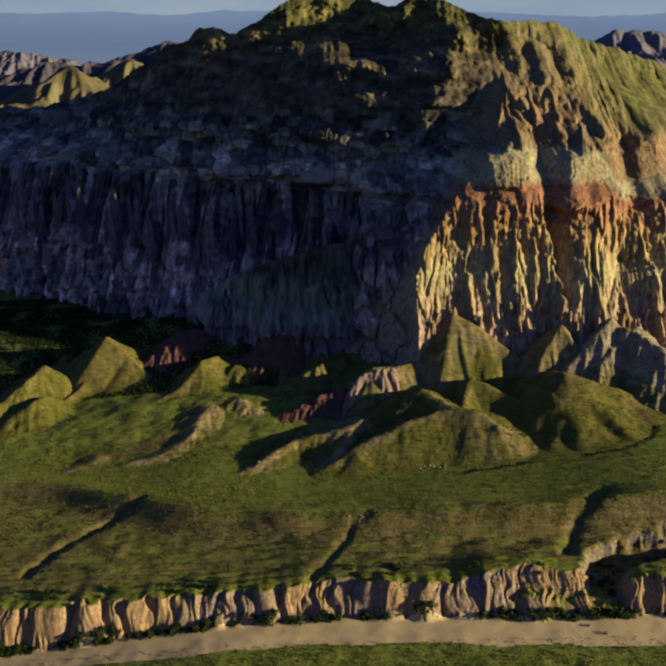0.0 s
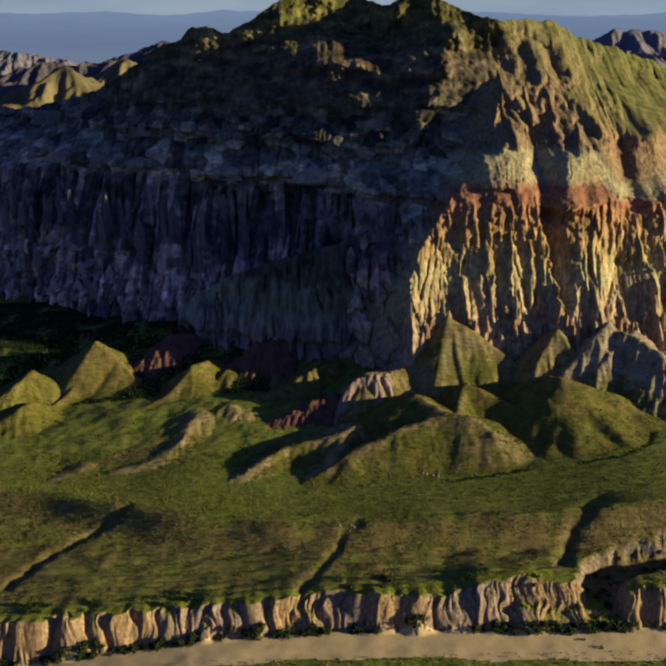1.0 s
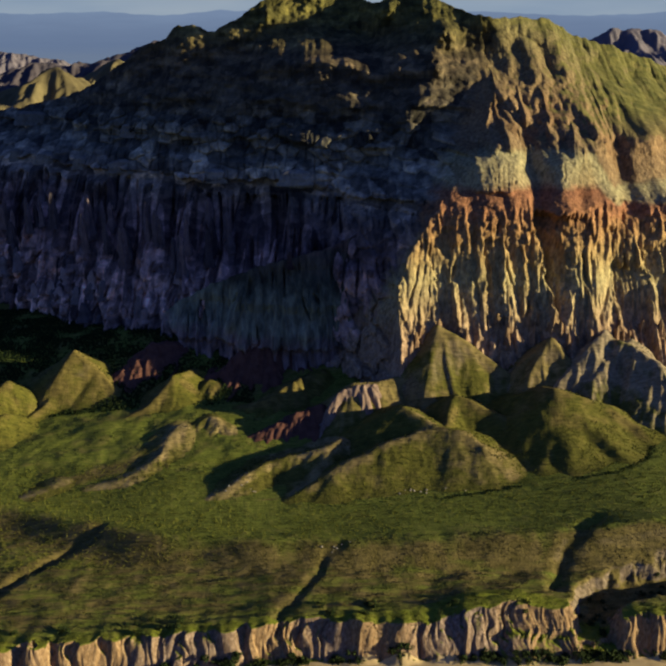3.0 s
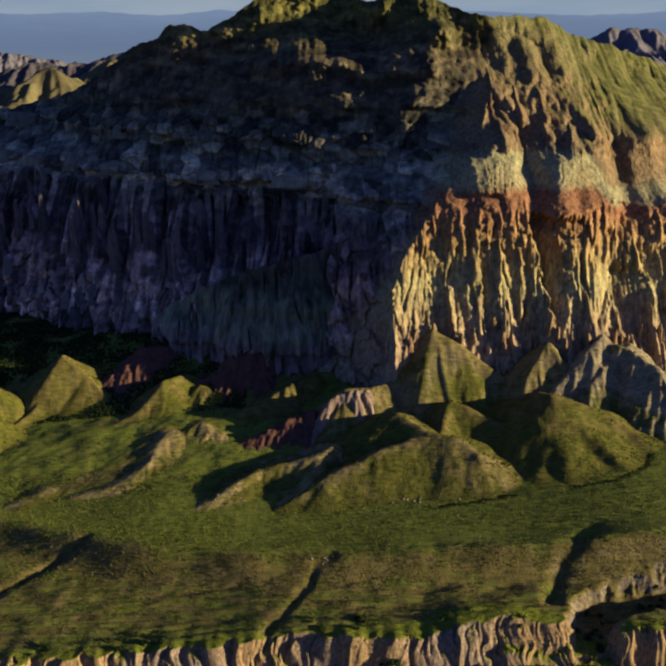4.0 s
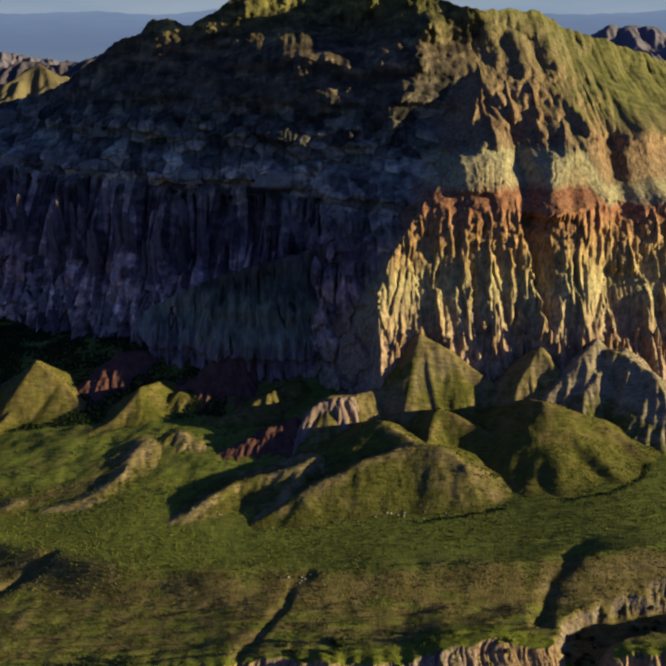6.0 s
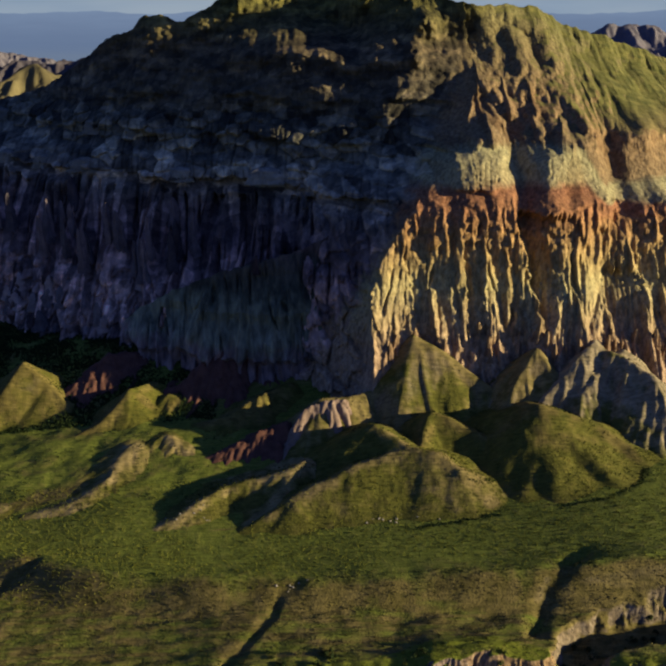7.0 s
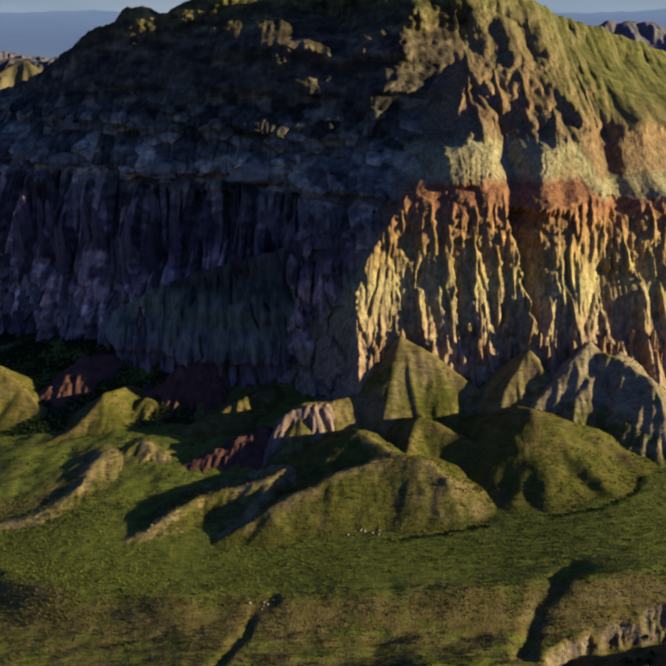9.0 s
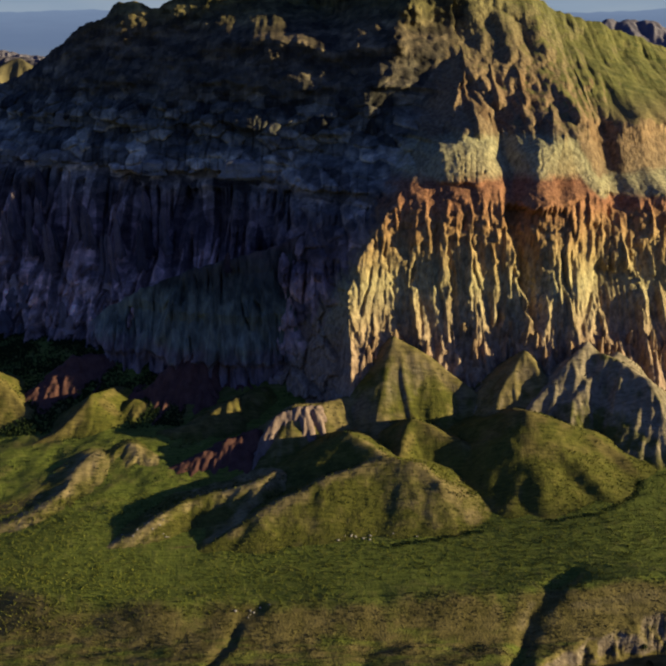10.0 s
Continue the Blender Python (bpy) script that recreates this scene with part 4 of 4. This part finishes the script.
def top_height(x, y):
    """The ground or the hill that stands on it."""
    z = ground_height(x, y)
    for x0, y0, step, grid in HILLS:
        i, j = ((x - x0) / step).astype(int), ((y - y0) / step).astype(int)
        k = (i >= 0) & (j >= 0) & (i < grid.shape[1]) & (j < grid.shape[0])
        z = np.where(k, np.maximum(z, grid[np.clip(j, 0, grid.shape[0] - 1), np.clip(i, 0, grid.shape[1] - 1)]), z)
    return z


def hill(label, lines, left, right, blunt=3.0, cut=1.0, material=HILL, step=0.85, seed=0, knob=0.0, soft=1.0):
    px, py = [p[0] for line in lines for p in line], [p[1] for line in lines for p in line]
    gx, gy = np.meshgrid(np.arange(min(px) - 55, max(px) + 55, step), np.arange(min(py) - 50, max(py) + 40, step))
    wx, wy = gx + 2.0 * grain(gx / 24, gy / 24, 70 + seed), gy + 2.0 * grain(gx / 24, gy / 24, 90 + seed)
    z = np.full(gx.shape, -1e4)
    for line in lines:
        z = np.maximum(z, ridge(wx, wy, line, left, right, blunt) - 2.5)
    z = blurred(np.maximum(z, -20), 0.6 * soft / step)
    land = ground_height(gx, gy)
    z = land + 3.0 * np.logaddexp(0, (z - land) / 3.0) - 1.4
    z = rills(gx, gy, z, 26, 1.5 * cut, 400 + seed, 0.6)
    z = rills(gx, gy, z, 13, 0.9 * cut, 420 + seed, 0.6)
    z = rills(gx, gy, z, 6, 0.45 * cut, 430 + seed, 0.6)
    z = rills(gx, gy, z, 3.5, 0.2 * cut, 445 + seed, 0.5)
    z = z + 0.5 * layers(gx / 12, gy / 12, 110 + seed, 3) * smooth(0, 4, z - land) + knob * smooth(0, 4, z - land) * (knobs(gx, gy, 8, 460 + seed) + 0.5 * knobs(gx, gy, 3.5, 480 + seed) - 0.5)
    HILLS.append((gx[0, 0], gy[0, 0], step, z))
    ob = sheet("hill", gx[0], gy[:, 0], lambda x, y: z, material, lambda x, y, h: h > land - 0.6)
    co = np.empty(len(ob.data.vertices) * 3, np.float32)
    ob.data.vertices.foreach_get("co", co)
    cx, cy = co[0::3].astype(float), co[1::3].astype(float)
    near = np.min([away(cx, cy, [p[:2] for p in line]) for line in lines], axis=0)
    worn = np.exp(-(near / 4.5) ** 2) * np.clip(0.65 + 0.9 * grain(cx / 11, cy / 11, 500 + seed), 0.0, 1.2)
    ob.data.attributes.new("worn", "FLOAT", "POINT").data.foreach_set("value", worn.astype(np.float32))
    return tagged(ob, label, "hill", "foothills")


hill("pointed olive grass hill like a pyramid", [[(-173, 572, 63), (-156, 562, 51), (-139, 552, 40)], [(-173, 572, 63), (-184, 545, 38), (-199, 518, 27), (-215, 503, 22)]], 0.85, 0.8, 0.3, 0.12, seed=1, soft=0.6)
hill("olive grassy foothill with a shaded flank", [[(-85, 562, 52), (-97, 547, 53), (-112, 528, 39), (-133, 510, 29)], [(-97, 547, 53), (-80, 543, 42)]], 0.8, 0.8, 0.5, 0.45, seed=2)
hill("small olive knoll below the shaded cliff", [[(-73, 552, 47), (-60, 545, 40)], [(-73, 552, 47), (-70, 535, 36)]], 0.8, 0.7, 0.8, seed=3)
hill("small pale knoll in the shade", [[(5, 550, 55), (-15, 535, 53), (-28, 524, 46), (-49, 520, 41)]], 0.8, 0.7, 0.8, 1.4, seed=13, knob=1.0)
hill("tan fan-ribbed mound in front of the knolls", [[(-66, 508, 39), (-54, 500, 37), (-46, 490, 32)]], 0.6, 0.6, 1.0, 2.0, TAN, seed=6)
hill("narrow pale ridge with a rocky head", [[(83, 549, 92), (79, 540, 77), (68, 527, 62), (46, 518, 62), (28, 513, 62), (21, 509, 55)], [(68, 527, 62), (92, 508, 54)]], 0.85, 0.9, 0.5, 0.8, PALE, seed=4, soft=0.6)
hill("pale pink fluted rock outcrop at the end of the ridge", [[(42, 512, 63), (30, 510, 63), (21, 506, 58), (14, 500, 50)]], 1.5, 1.6, 0.8, 3.0, PINK, seed=18, knob=3)
hill("long grassy spur with a shaded flank", [[(58, 486, 59), (77, 466, 55), (91, 460, 55), (102, 450, 51), (113, 440, 44), (118, 432, 36)], [(77, 466, 55), (45, 455, 49), (17, 440, 41), (-10, 424, 30)]], 0.5, 0.55, 0.8, 0.25, PALE, seed=5, soft=2.0)
hill("grassy apron leaning on the foot of the buttress", [[(76, 538, 80), (86, 541, 93), (105, 535, 83), (130, 524, 67), (146, 514, 56)]], 1.3, 1.05, 0.8, 0.35, PALE, seed=17)
hill("small olive knob under the deep cleft", [[(160, 532, 88), (151, 522, 77), (144, 514, 68)], [(160, 532, 88), (168, 522, 78)]], 1.0, 0.9, 0.8, 0.7, PALE, seed=22)
hill("small knoll with a dark shaded side", [[(94, 500, 60), (84, 475, 51)], [(94, 500, 60), (119, 486, 54)]], 0.6, 0.6, 0.8, 0.25, seed=7)
hill("large smooth green hill with a ribbed flank", [[(148, 503, 64), (155, 490, 68), (184, 484, 60), (200, 472, 52), (206, 456, 42)], [(155, 490, 68), (152, 470, 57), (138, 446, 44)]], 0.42, 0.55, 1.0, 0.15, seed=8, soft=3.0)
hill("low tan and green mound", [[(20, 472, 43), (13, 462, 43), (4, 440, 36), (-9, 426, 30)], [(13, 462, 43), (-23, 455, 37), (-38, 441, 34), (-58, 425, 27)]], 0.6, 0.5, 1.0, 0.9, TAN, seed=9)
hill("low dry tan ridge", [[(-84, 500, 37), (-90, 482, 34), (-94, 470, 31), (-105, 455, 27), (-130, 446, 23)], [(-105, 455, 27), (-118, 436, 21)]], 0.5, 0.4, 1.2, 1.2, TAN, seed=10)
hill("low dry tan swell at the edge of the field", [[(-150, 452, 24), (-163, 440, 22), (-180, 430, 18)]], 0.35, 0.35, 1.5, 1.2, TAN, seed=19)
hill("grey bare gullied hill", [[(146, 528, 74), (154, 524, 72), (164, 508, 60)], [(180, 520, 73), (196, 508, 66), (210, 499, 61), (222, 490, 50)], [(205, 527, 88), (225, 505, 80), (240, 490, 62)], [(197, 534, 92), (185, 525, 85), (173, 515, 76), (163, 506, 66)], [(213, 528, 88), (199, 519, 81), (186, 508, 72)]], 0.95, 0.85, 0.6, 1.2, GREY, seed=11, knob=0.9)
hill("reddish rocky outcrop at the foot of the slope", [[(6, 506, 50), (-8, 500, 46), (-24, 495, 39), (-44, 488, 32)]], 0.9, 0.8, 0.8, 1.8, material=RED, seed=14, knob=3)
hill("dark red rock knob among shaded grass", [[(-106, 594, 60), (-118, 585, 61), (-128, 576, 54), (-136, 568, 48)]], 0.9, 0.9, 3, 1.5, RED, seed=15, knob=2.5)
hill("grassy hill at the foot of the shaded cliffs", [[(-214, 545, 50), (-222, 530, 44), (-236, 512, 34)]], 0.8, 0.7, 0.8, seed=12)
hill("grassy hill at the edge of the field", [[(-206, 518, 38), (-212, 511, 37), (-224, 498, 29)]], 0.7, 0.6, 0.8, seed=16)
hill("purple clay hummock below the spur", [[(-26, 586, 80), (-38, 574, 70), (-58, 564, 56), (-78, 560, 44)]], 1.0, 1.0, 1.2, 2.5, RED, seed=21, knob=2.5)


# ---- distance ----
FAR_EARTH = plain_material("far_dry_earth", (0.088, 0.068, 0.028), (0.168, 0.132, 0.056), 0.01, 0.95, 3.0)
FAR_DARK = plain_material("far_brown_rock", (0.048, 0.044, 0.048), (0.104, 0.08, 0.072), 0.012, 0.95, 3.0)
# Pinkish rock greyed towards blue: the haze of distance is mixed into it.
FAR_PINK_HAZED = plain_material("far_hazed_pink_rock", (0.095, 0.085, 0.088), (0.165, 0.135, 0.128), 0.01, 0.95, 3.0)


def far_hill(label, line, slope, material, seed, step=3.5):
    px, py = [p[0] for p in line], [p[1] for p in line]
    gx, gy = np.meshgrid(np.arange(min(px) - 220, max(px) + 220, step), np.arange(min(py) - 200, max(py) + 200, step))
    wx, wy = gx + 14 * grain(gx / 70, gy / 70, 600 + seed), gy + 14 * grain(gx / 70, gy / 70, 620 + seed)
    z = ridge(wx, wy, line, slope, slope, 6)
    z = rills(gx, gy, z, 90, 12, 640 + seed, 0.4)
    z = rills(gx, gy, z, 38, 11, 660 + seed, 0.7)
    z = rills(gx, gy, z, 17, 4, 680 + seed, 0.5)
    z = z + 6 * layers(gx / 40, gy / 40, 690 + seed, 3)
    ob = sheet("far_hill", gx[0], gy[:, 0], lambda x, y: z, material, lambda x, y, h: h > 40)
    return tagged(ob, label, "hill", "distant hills")


far_hill("sunlit yellow dry hill far off", [(-557, 1457, 168), (-508, 1464, 185), (-458, 1478, 210), (-421, 1464, 190)], 0.6, FAR_EARTH, 1)
far_hill("sunlit yellow dry hill far off", [(-408, 1560, 178), (-378, 1577, 222), (-330, 1566, 196)], 0.65, FAR_EARTH, 2)
far_hill("dark brown far ridge", [(-728, 1990, 188), (-660, 1999, 200), (-606, 1993, 192), (-526, 1996, 204), (-486, 1999, 208)], 0.6, FAR_DARK, 3)
far_hill("purple brown far peak", [(-435, 1797, 220), (-358, 1808, 248), (-327, 1810, 250), (-282, 1800, 226)], 0.55, FAR_DARK, 4)
far_hill("pinkish brown far mountain", [(567, 1904, 249), (624, 1909, 262), (667, 1914, 272), (709, 1911, 267), (776, 1904, 249)], 0.5, FAR_PINK_HAZED, 5)
far_hill("pale bare rocks far away", [(-1180, 2760, 196), (-1022, 2765, 204), (-953, 2755, 190), (-870, 2750, 180)], 0.5, FAR_PINK_HAZED, 6)
far_hill("sunlit dry slope far off", [(-640, 1330, 150), (-560, 1310, 160), (-470, 1330, 165)], 0.5, FAR_EARTH, 7)


def range_height(x, y):
    crest = 345 + 22 * grain(x / 900, 0 * x, 700) + 16 * grain(x / 350, 0 * x, 701) + 6 * grain(x / 90, 0 * x, 702)
    return crest - np.abs(y - 4650) * 4.0


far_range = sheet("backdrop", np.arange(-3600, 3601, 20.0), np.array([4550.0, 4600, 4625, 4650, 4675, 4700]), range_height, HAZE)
tagged(far_range, "mountain range along the horizon, glowing in a painted haze blue", "mountain range", kind="structure")

# Glowing sheet behind the range, coloured as the pale low sky.
MIST, mist_nodes, _ = shader("pale_sky_haze")
glow = node(mist_nodes, "ShaderNodeEmission", Strength=1.0)
mist_nodes.links.new(ramp(mist_nodes, noise_node(mist_nodes, 0.0012, 3, 0.5, (1, 1, 5)), [(0.3, (0.24, 0.32, 0.43)), (0.7, (0.31, 0.38, 0.46))]), glow.inputs["Color"])
mist_nodes.links.new(glow.outputs[0], mist_nodes.nodes["Material Output"].inputs["Surface"])
low_sky = sheet("backdrop", np.arange(-4200, 4201, 200.0), np.array([4760.0, 4770, 4780]), lambda x, y: 640 - np.abs(y - 4770) * 70 + 0 * x, MIST)
tagged(low_sky, "pale grey-blue hazy sky above the far range", "sky", kind="structure")

# ---- plants ----
LEAF = plain_material("shrub_leaves", (0.012, 0.022, 0.005), (0.045, 0.06, 0.014), 0.8, 0.9, 0.05)
TUFT = plain_material("grass_tufts", (0.096, 0.102, 0.012), (0.195, 0.18, 0.024), 0.08, 0.9, 0.05)


DRY = plain_material("dry_scrub", (0.035, 0.034, 0.008), (0.10, 0.085, 0.022), 0.3, 0.9, 0.05)
BARK = plain_material("shrub_bark", (0.06, 0.045, 0.03), (0.12, 0.09, 0.06), 3.0, 0.95, 0.02)


def raw_mesh(name, verts, tris, material):
    me = bpy.data.meshes.new(name)
    me.vertices.add(len(verts))
    me.vertices.foreach_set("co", np.asarray(verts, np.float32).ravel())
    t = np.asarray(tris, np.int32)
    me.loops.add(t.size)
    me.loops.foreach_set("vertex_index", t.ravel())
    me.polygons.add(len(t))
    me.polygons.foreach_set("loop_start", np.arange(0, t.size, 3, dtype=np.int32))
    me.update(calc_edges=True)
    me.materials.append(material)
    return me


def shrub_mesh(rng, clumps=70):
    """Many small leaf clumps on a few stems, uneven and open."""
    verts, tris = [], []
    heads = [(rng.uniform(-0.45, 0.45), rng.uniform(-0.45, 0.45), rng.uniform(0.35, 0.75), rng.uniform(0.3, 0.5)) for _ in range(6)]
    for _ in range(clumps):
        hx, hy, hz, hr = heads[rng.integers(len(heads))]
        d = rng.normal(size=3)
        d /= np.linalg.norm(d)
        c = np.array([hx, hy, hz]) + d * hr * rng.uniform(0.6, 1.0)
        c[2] = max(c[2], 0.05)
        n = len(verts)
        for _ in range(4):
            verts.append(c + rng.normal(size=3) * 0.13)
        tris += [(n, n + 1, n + 2), (n, n + 2, n + 3), (n + 1, n + 3, n + 2), (n, n + 3, n + 1)]
    stems, sides = [], []
    for hx, hy, hz, _ in heads:
        n = len(stems)
        stems += [np.array(p) for p in ((-0.04, 0, -0.2), (0.04, 0, -0.2), (0, 0.05, -0.2), (hx, hy, hz))]
        sides += [(n, n + 1, n + 3), (n + 1, n + 2, n + 3), (n + 2, n, n + 3)]
    return raw_mesh("foliage", verts, tris, LEAF), raw_mesh("stems", stems, sides, BARK)


rng = np.random.default_rng(7)
SHRUBS = [shrub_mesh(rng) for _ in range(7)]


def shrub(x, y, size):
    leaves, stems = SHRUBS[int(rng.integers(len(SHRUBS)))]
    z = float(ground_height(np.array([[x]]), np.array([[y]]))[0, 0])
    ob = new("shrub")
    ob.empty_display_size = 0.1
    ob.matrix_world = Matrix.Translation((x, y, z - 0.05 * size)) @ Matrix.Rotation(rng.uniform(0, 6.28), 4, "Z") @ Matrix.Diagonal((size, size, size * rng.uniform(0.75, 1.05), 1))
    for name, me in (("foliage", leaves), ("stems", stems)):
        new(name, me).parent = ob
    return ob


def shrub_row(count, place, sizes, label, group):
    for _ in range(count):
        x, y = place()
        tagged(shrub(x, y, rng.uniform(*sizes)), label, "shrub", group)


def clustered(lo, hi, seed):
    while True:
        x = rng.uniform(lo, hi)
        if float(grain(np.array([x / 16]), np.array([0.5]), seed)[0]) + rng.uniform(-0.35, 0.35) > 0:
            return x


def at_foot():
    x = clustered(-190, 165, 801)
    return x, float(bank_foot(x)) - 0.6 + rng.uniform(-2.6, 1.2)


def on_rim():
    x = clustered(-190, 110, 802)
    return x, float(bank_foot(x)) + rng.uniform(11, 22)


def in_ravine():
    t = rng.uniform(0, len(RAVINE) - 3)
    i = int(t)
    (ax, ay), (bx, by) = RAVINE[i], RAVINE[i + 1]
    return ax + (bx - ax) * (t - i) + rng.normal() * 3.5, ay + (by - ay) * (t - i) + rng.normal() * 3.5


shrub_row(210, at_foot, (1.6, 3.4), "dark green leafy shrub at the foot of the earth bank", "shrubs below the bank")
shrub_row(70, on_rim, (1.0, 2.4), "dark green shrub on the grassy terrace", "shrubs on the terrace")
shrub_row(22, in_ravine, (1.2, 2.6), "dark shrub in the gullied ravine", "shrubs in the ravine")


def tufts(name, label, places, sizes, material, blades=3):
    """Low tussocks, each a few upright blades, in one mesh."""
    n = len(places)
    x, y, z = places.T
    ang = rng.uniform(0, 6.28, (n, blades)) + np.arange(blades) * 2.1
    size = rng.uniform(*sizes, (n, 1)) * np.ones((1, blades))
    lean = rng.normal(size=(n, blades, 2)) * 0.25
    ca, sa = np.cos(ang), np.sin(ang)
    v = np.zeros((n, blades, 3, 3))
    v[:, :, 0] = np.stack([x[:, None] - ca * size * 0.5, y[:, None] - sa * size * 0.5, z[:, None] - 0.15 + 0 * ang], -1)
    v[:, :, 1] = np.stack([x[:, None] + ca * size * 0.5, y[:, None] + sa * size * 0.5, z[:, None] - 0.15 + 0 * ang], -1)
    v[:, :, 2] = np.stack([x[:, None] + lean[:, :, 0] * size, y[:, None] + lean[:, :, 1] * size, z[:, None] + size], -1)
    ob = new(name, raw_mesh(name, v.reshape(-1, 3), np.arange(n * blades * 3).reshape(-1, 3), material))
    return tagged(ob, label, "grass" if "grass" in name else "scrub", kind="stuff")


def scatter(count, x0, x1, y0, y1, seed, gate, scale):
    x, y = rng.uniform(x0, x1, count), rng.uniform(y0, y1, count)
    k = grain(x / scale, y / scale, seed) + rng.uniform(-0.3, 0.3, count) > gate
    x, y = x[k], y[k]
    z = top_height(x[None], y[None])[0]
    return np.stack([x, y, z], -1)


tufts("grass", "short green grass tussocks over the flat field", scatter(26000, -240, 240, 376, 470, 901, -0.45, 45), (0.3, 0.7), TUFT)
tufts("scrub", "low dark scrub over the terrace and slopes", scatter(36000, -230, 230, 322, 380, 902, -0.12, 9), (0.2, 0.5), DRY, 4)
tufts("scrub", "sparse dark scrub between the foothills", scatter(14000, -240, 240, 440, 575, 903, 0.05, 14), (0.3, 0.8), LEAF, 5)
tufts("grass", "rough green grass beside the track", scatter(9000, -200, 220, 255, 302, 904, -0.3, 15), (0.3, 0.8), TUFT)
# Dark bushes packed here so the slope under the cliffs reads as shaded.
shade_brush = scatter(40000, -330, -40, 530, 700, 905, -0.4, 20)
bare = top_height(shade_brush[None, :, 0], shade_brush[None, :, 1])[0] - ground_height(shade_brush[:, 0], shade_brush[:, 1]) < 0.3
tufts("scrub", "dark bushes packed dense to deepen the shade under the cliffs", shade_brush[bare], (0.7, 1.6), LEAF, 4)
# Rows of dark tufts in place of the shade along low steps.
shade_bits = []
for line, many in (([(76, 416), (100, 420), (122, 424)], 150), ([(150, 426), (176, 430), (198, 443), (206, 458)], 230), ([(95, 446), (112, 443), (124, 452), (126, 462)], 110)):
    t = rng.uniform(0, len(line) - 1.001, many)
    i = t.astype(int)
    p = np.array(line, float)
    xy = p[i] + (p[i + 1] - p[i]) * (t - i)[:, None] + rng.normal(size=(many, 2)) * (0.6, 0.8)
    shade_bits.append(np.column_stack([xy, top_height(xy[None, :, 0], xy[None, :, 1])[0]]))
tufts("scrub", "dark tufts laid in lines as the shade of the field's small gullies", np.concatenate(shade_bits), (0.35, 0.9), LEAF, 4)


# ---- loose stones ----
PALE_STONE = plain_material("pale_stone", (0.20, 0.17, 0.11), (0.36, 0.30, 0.21), 0.9, 0.9, 0.1)


def stone_mesh():
    """A rough boulder about a metre across."""
    bm = bmesh.new()
    bmesh.ops.create_icosphere(bm, subdivisions=2, radius=0.5)
    flat = rng.uniform(0.55, 0.8)
    for v in bm.verts:
        v.co *= 1 + 0.28 * noise.noise(v.co * 2.3 + Vector((flat * 40, 0, 0))) + rng.normal() * 0.03
        v.co.z *= flat
    me = bpy.data.meshes.new("boulder")
    bm.to_mesh(me)
    bm.free()
    me.materials.append(PALE_STONE)
    return me


STONES = [stone_mesh() for _ in range(5)]
for (cx, cy), (dx, dy), many, label in (((64, 425), (13, 2.0), 12, "small pale boulder at the foot of a grassy spur"), ((14, 376), (4, 1.2), 8, "small pale boulder at the head of a gully"),
                                        ((-38, 438), (9, 4), 10, "small pale boulder on a tan mound")):
    for _ in range(many):
        px, py = cx + rng.normal() * dx, cy + rng.normal() * dy
        pz, size = float(top_height(np.array([[px]]), np.array([[py]]))[0, 0]), rng.uniform(0.5, 1.3)
        ob = new("boulder", STONES[int(rng.integers(5))])
        ob.matrix_world = Matrix.Translation((px, py, pz + 0.12 * size)) @ Matrix.Rotation(rng.uniform(0, 6.28), 4, "Z") @ Matrix.Diagonal((size * 1.3, size, size, 1))
        tagged(ob, label, "boulder", "loose boulders")
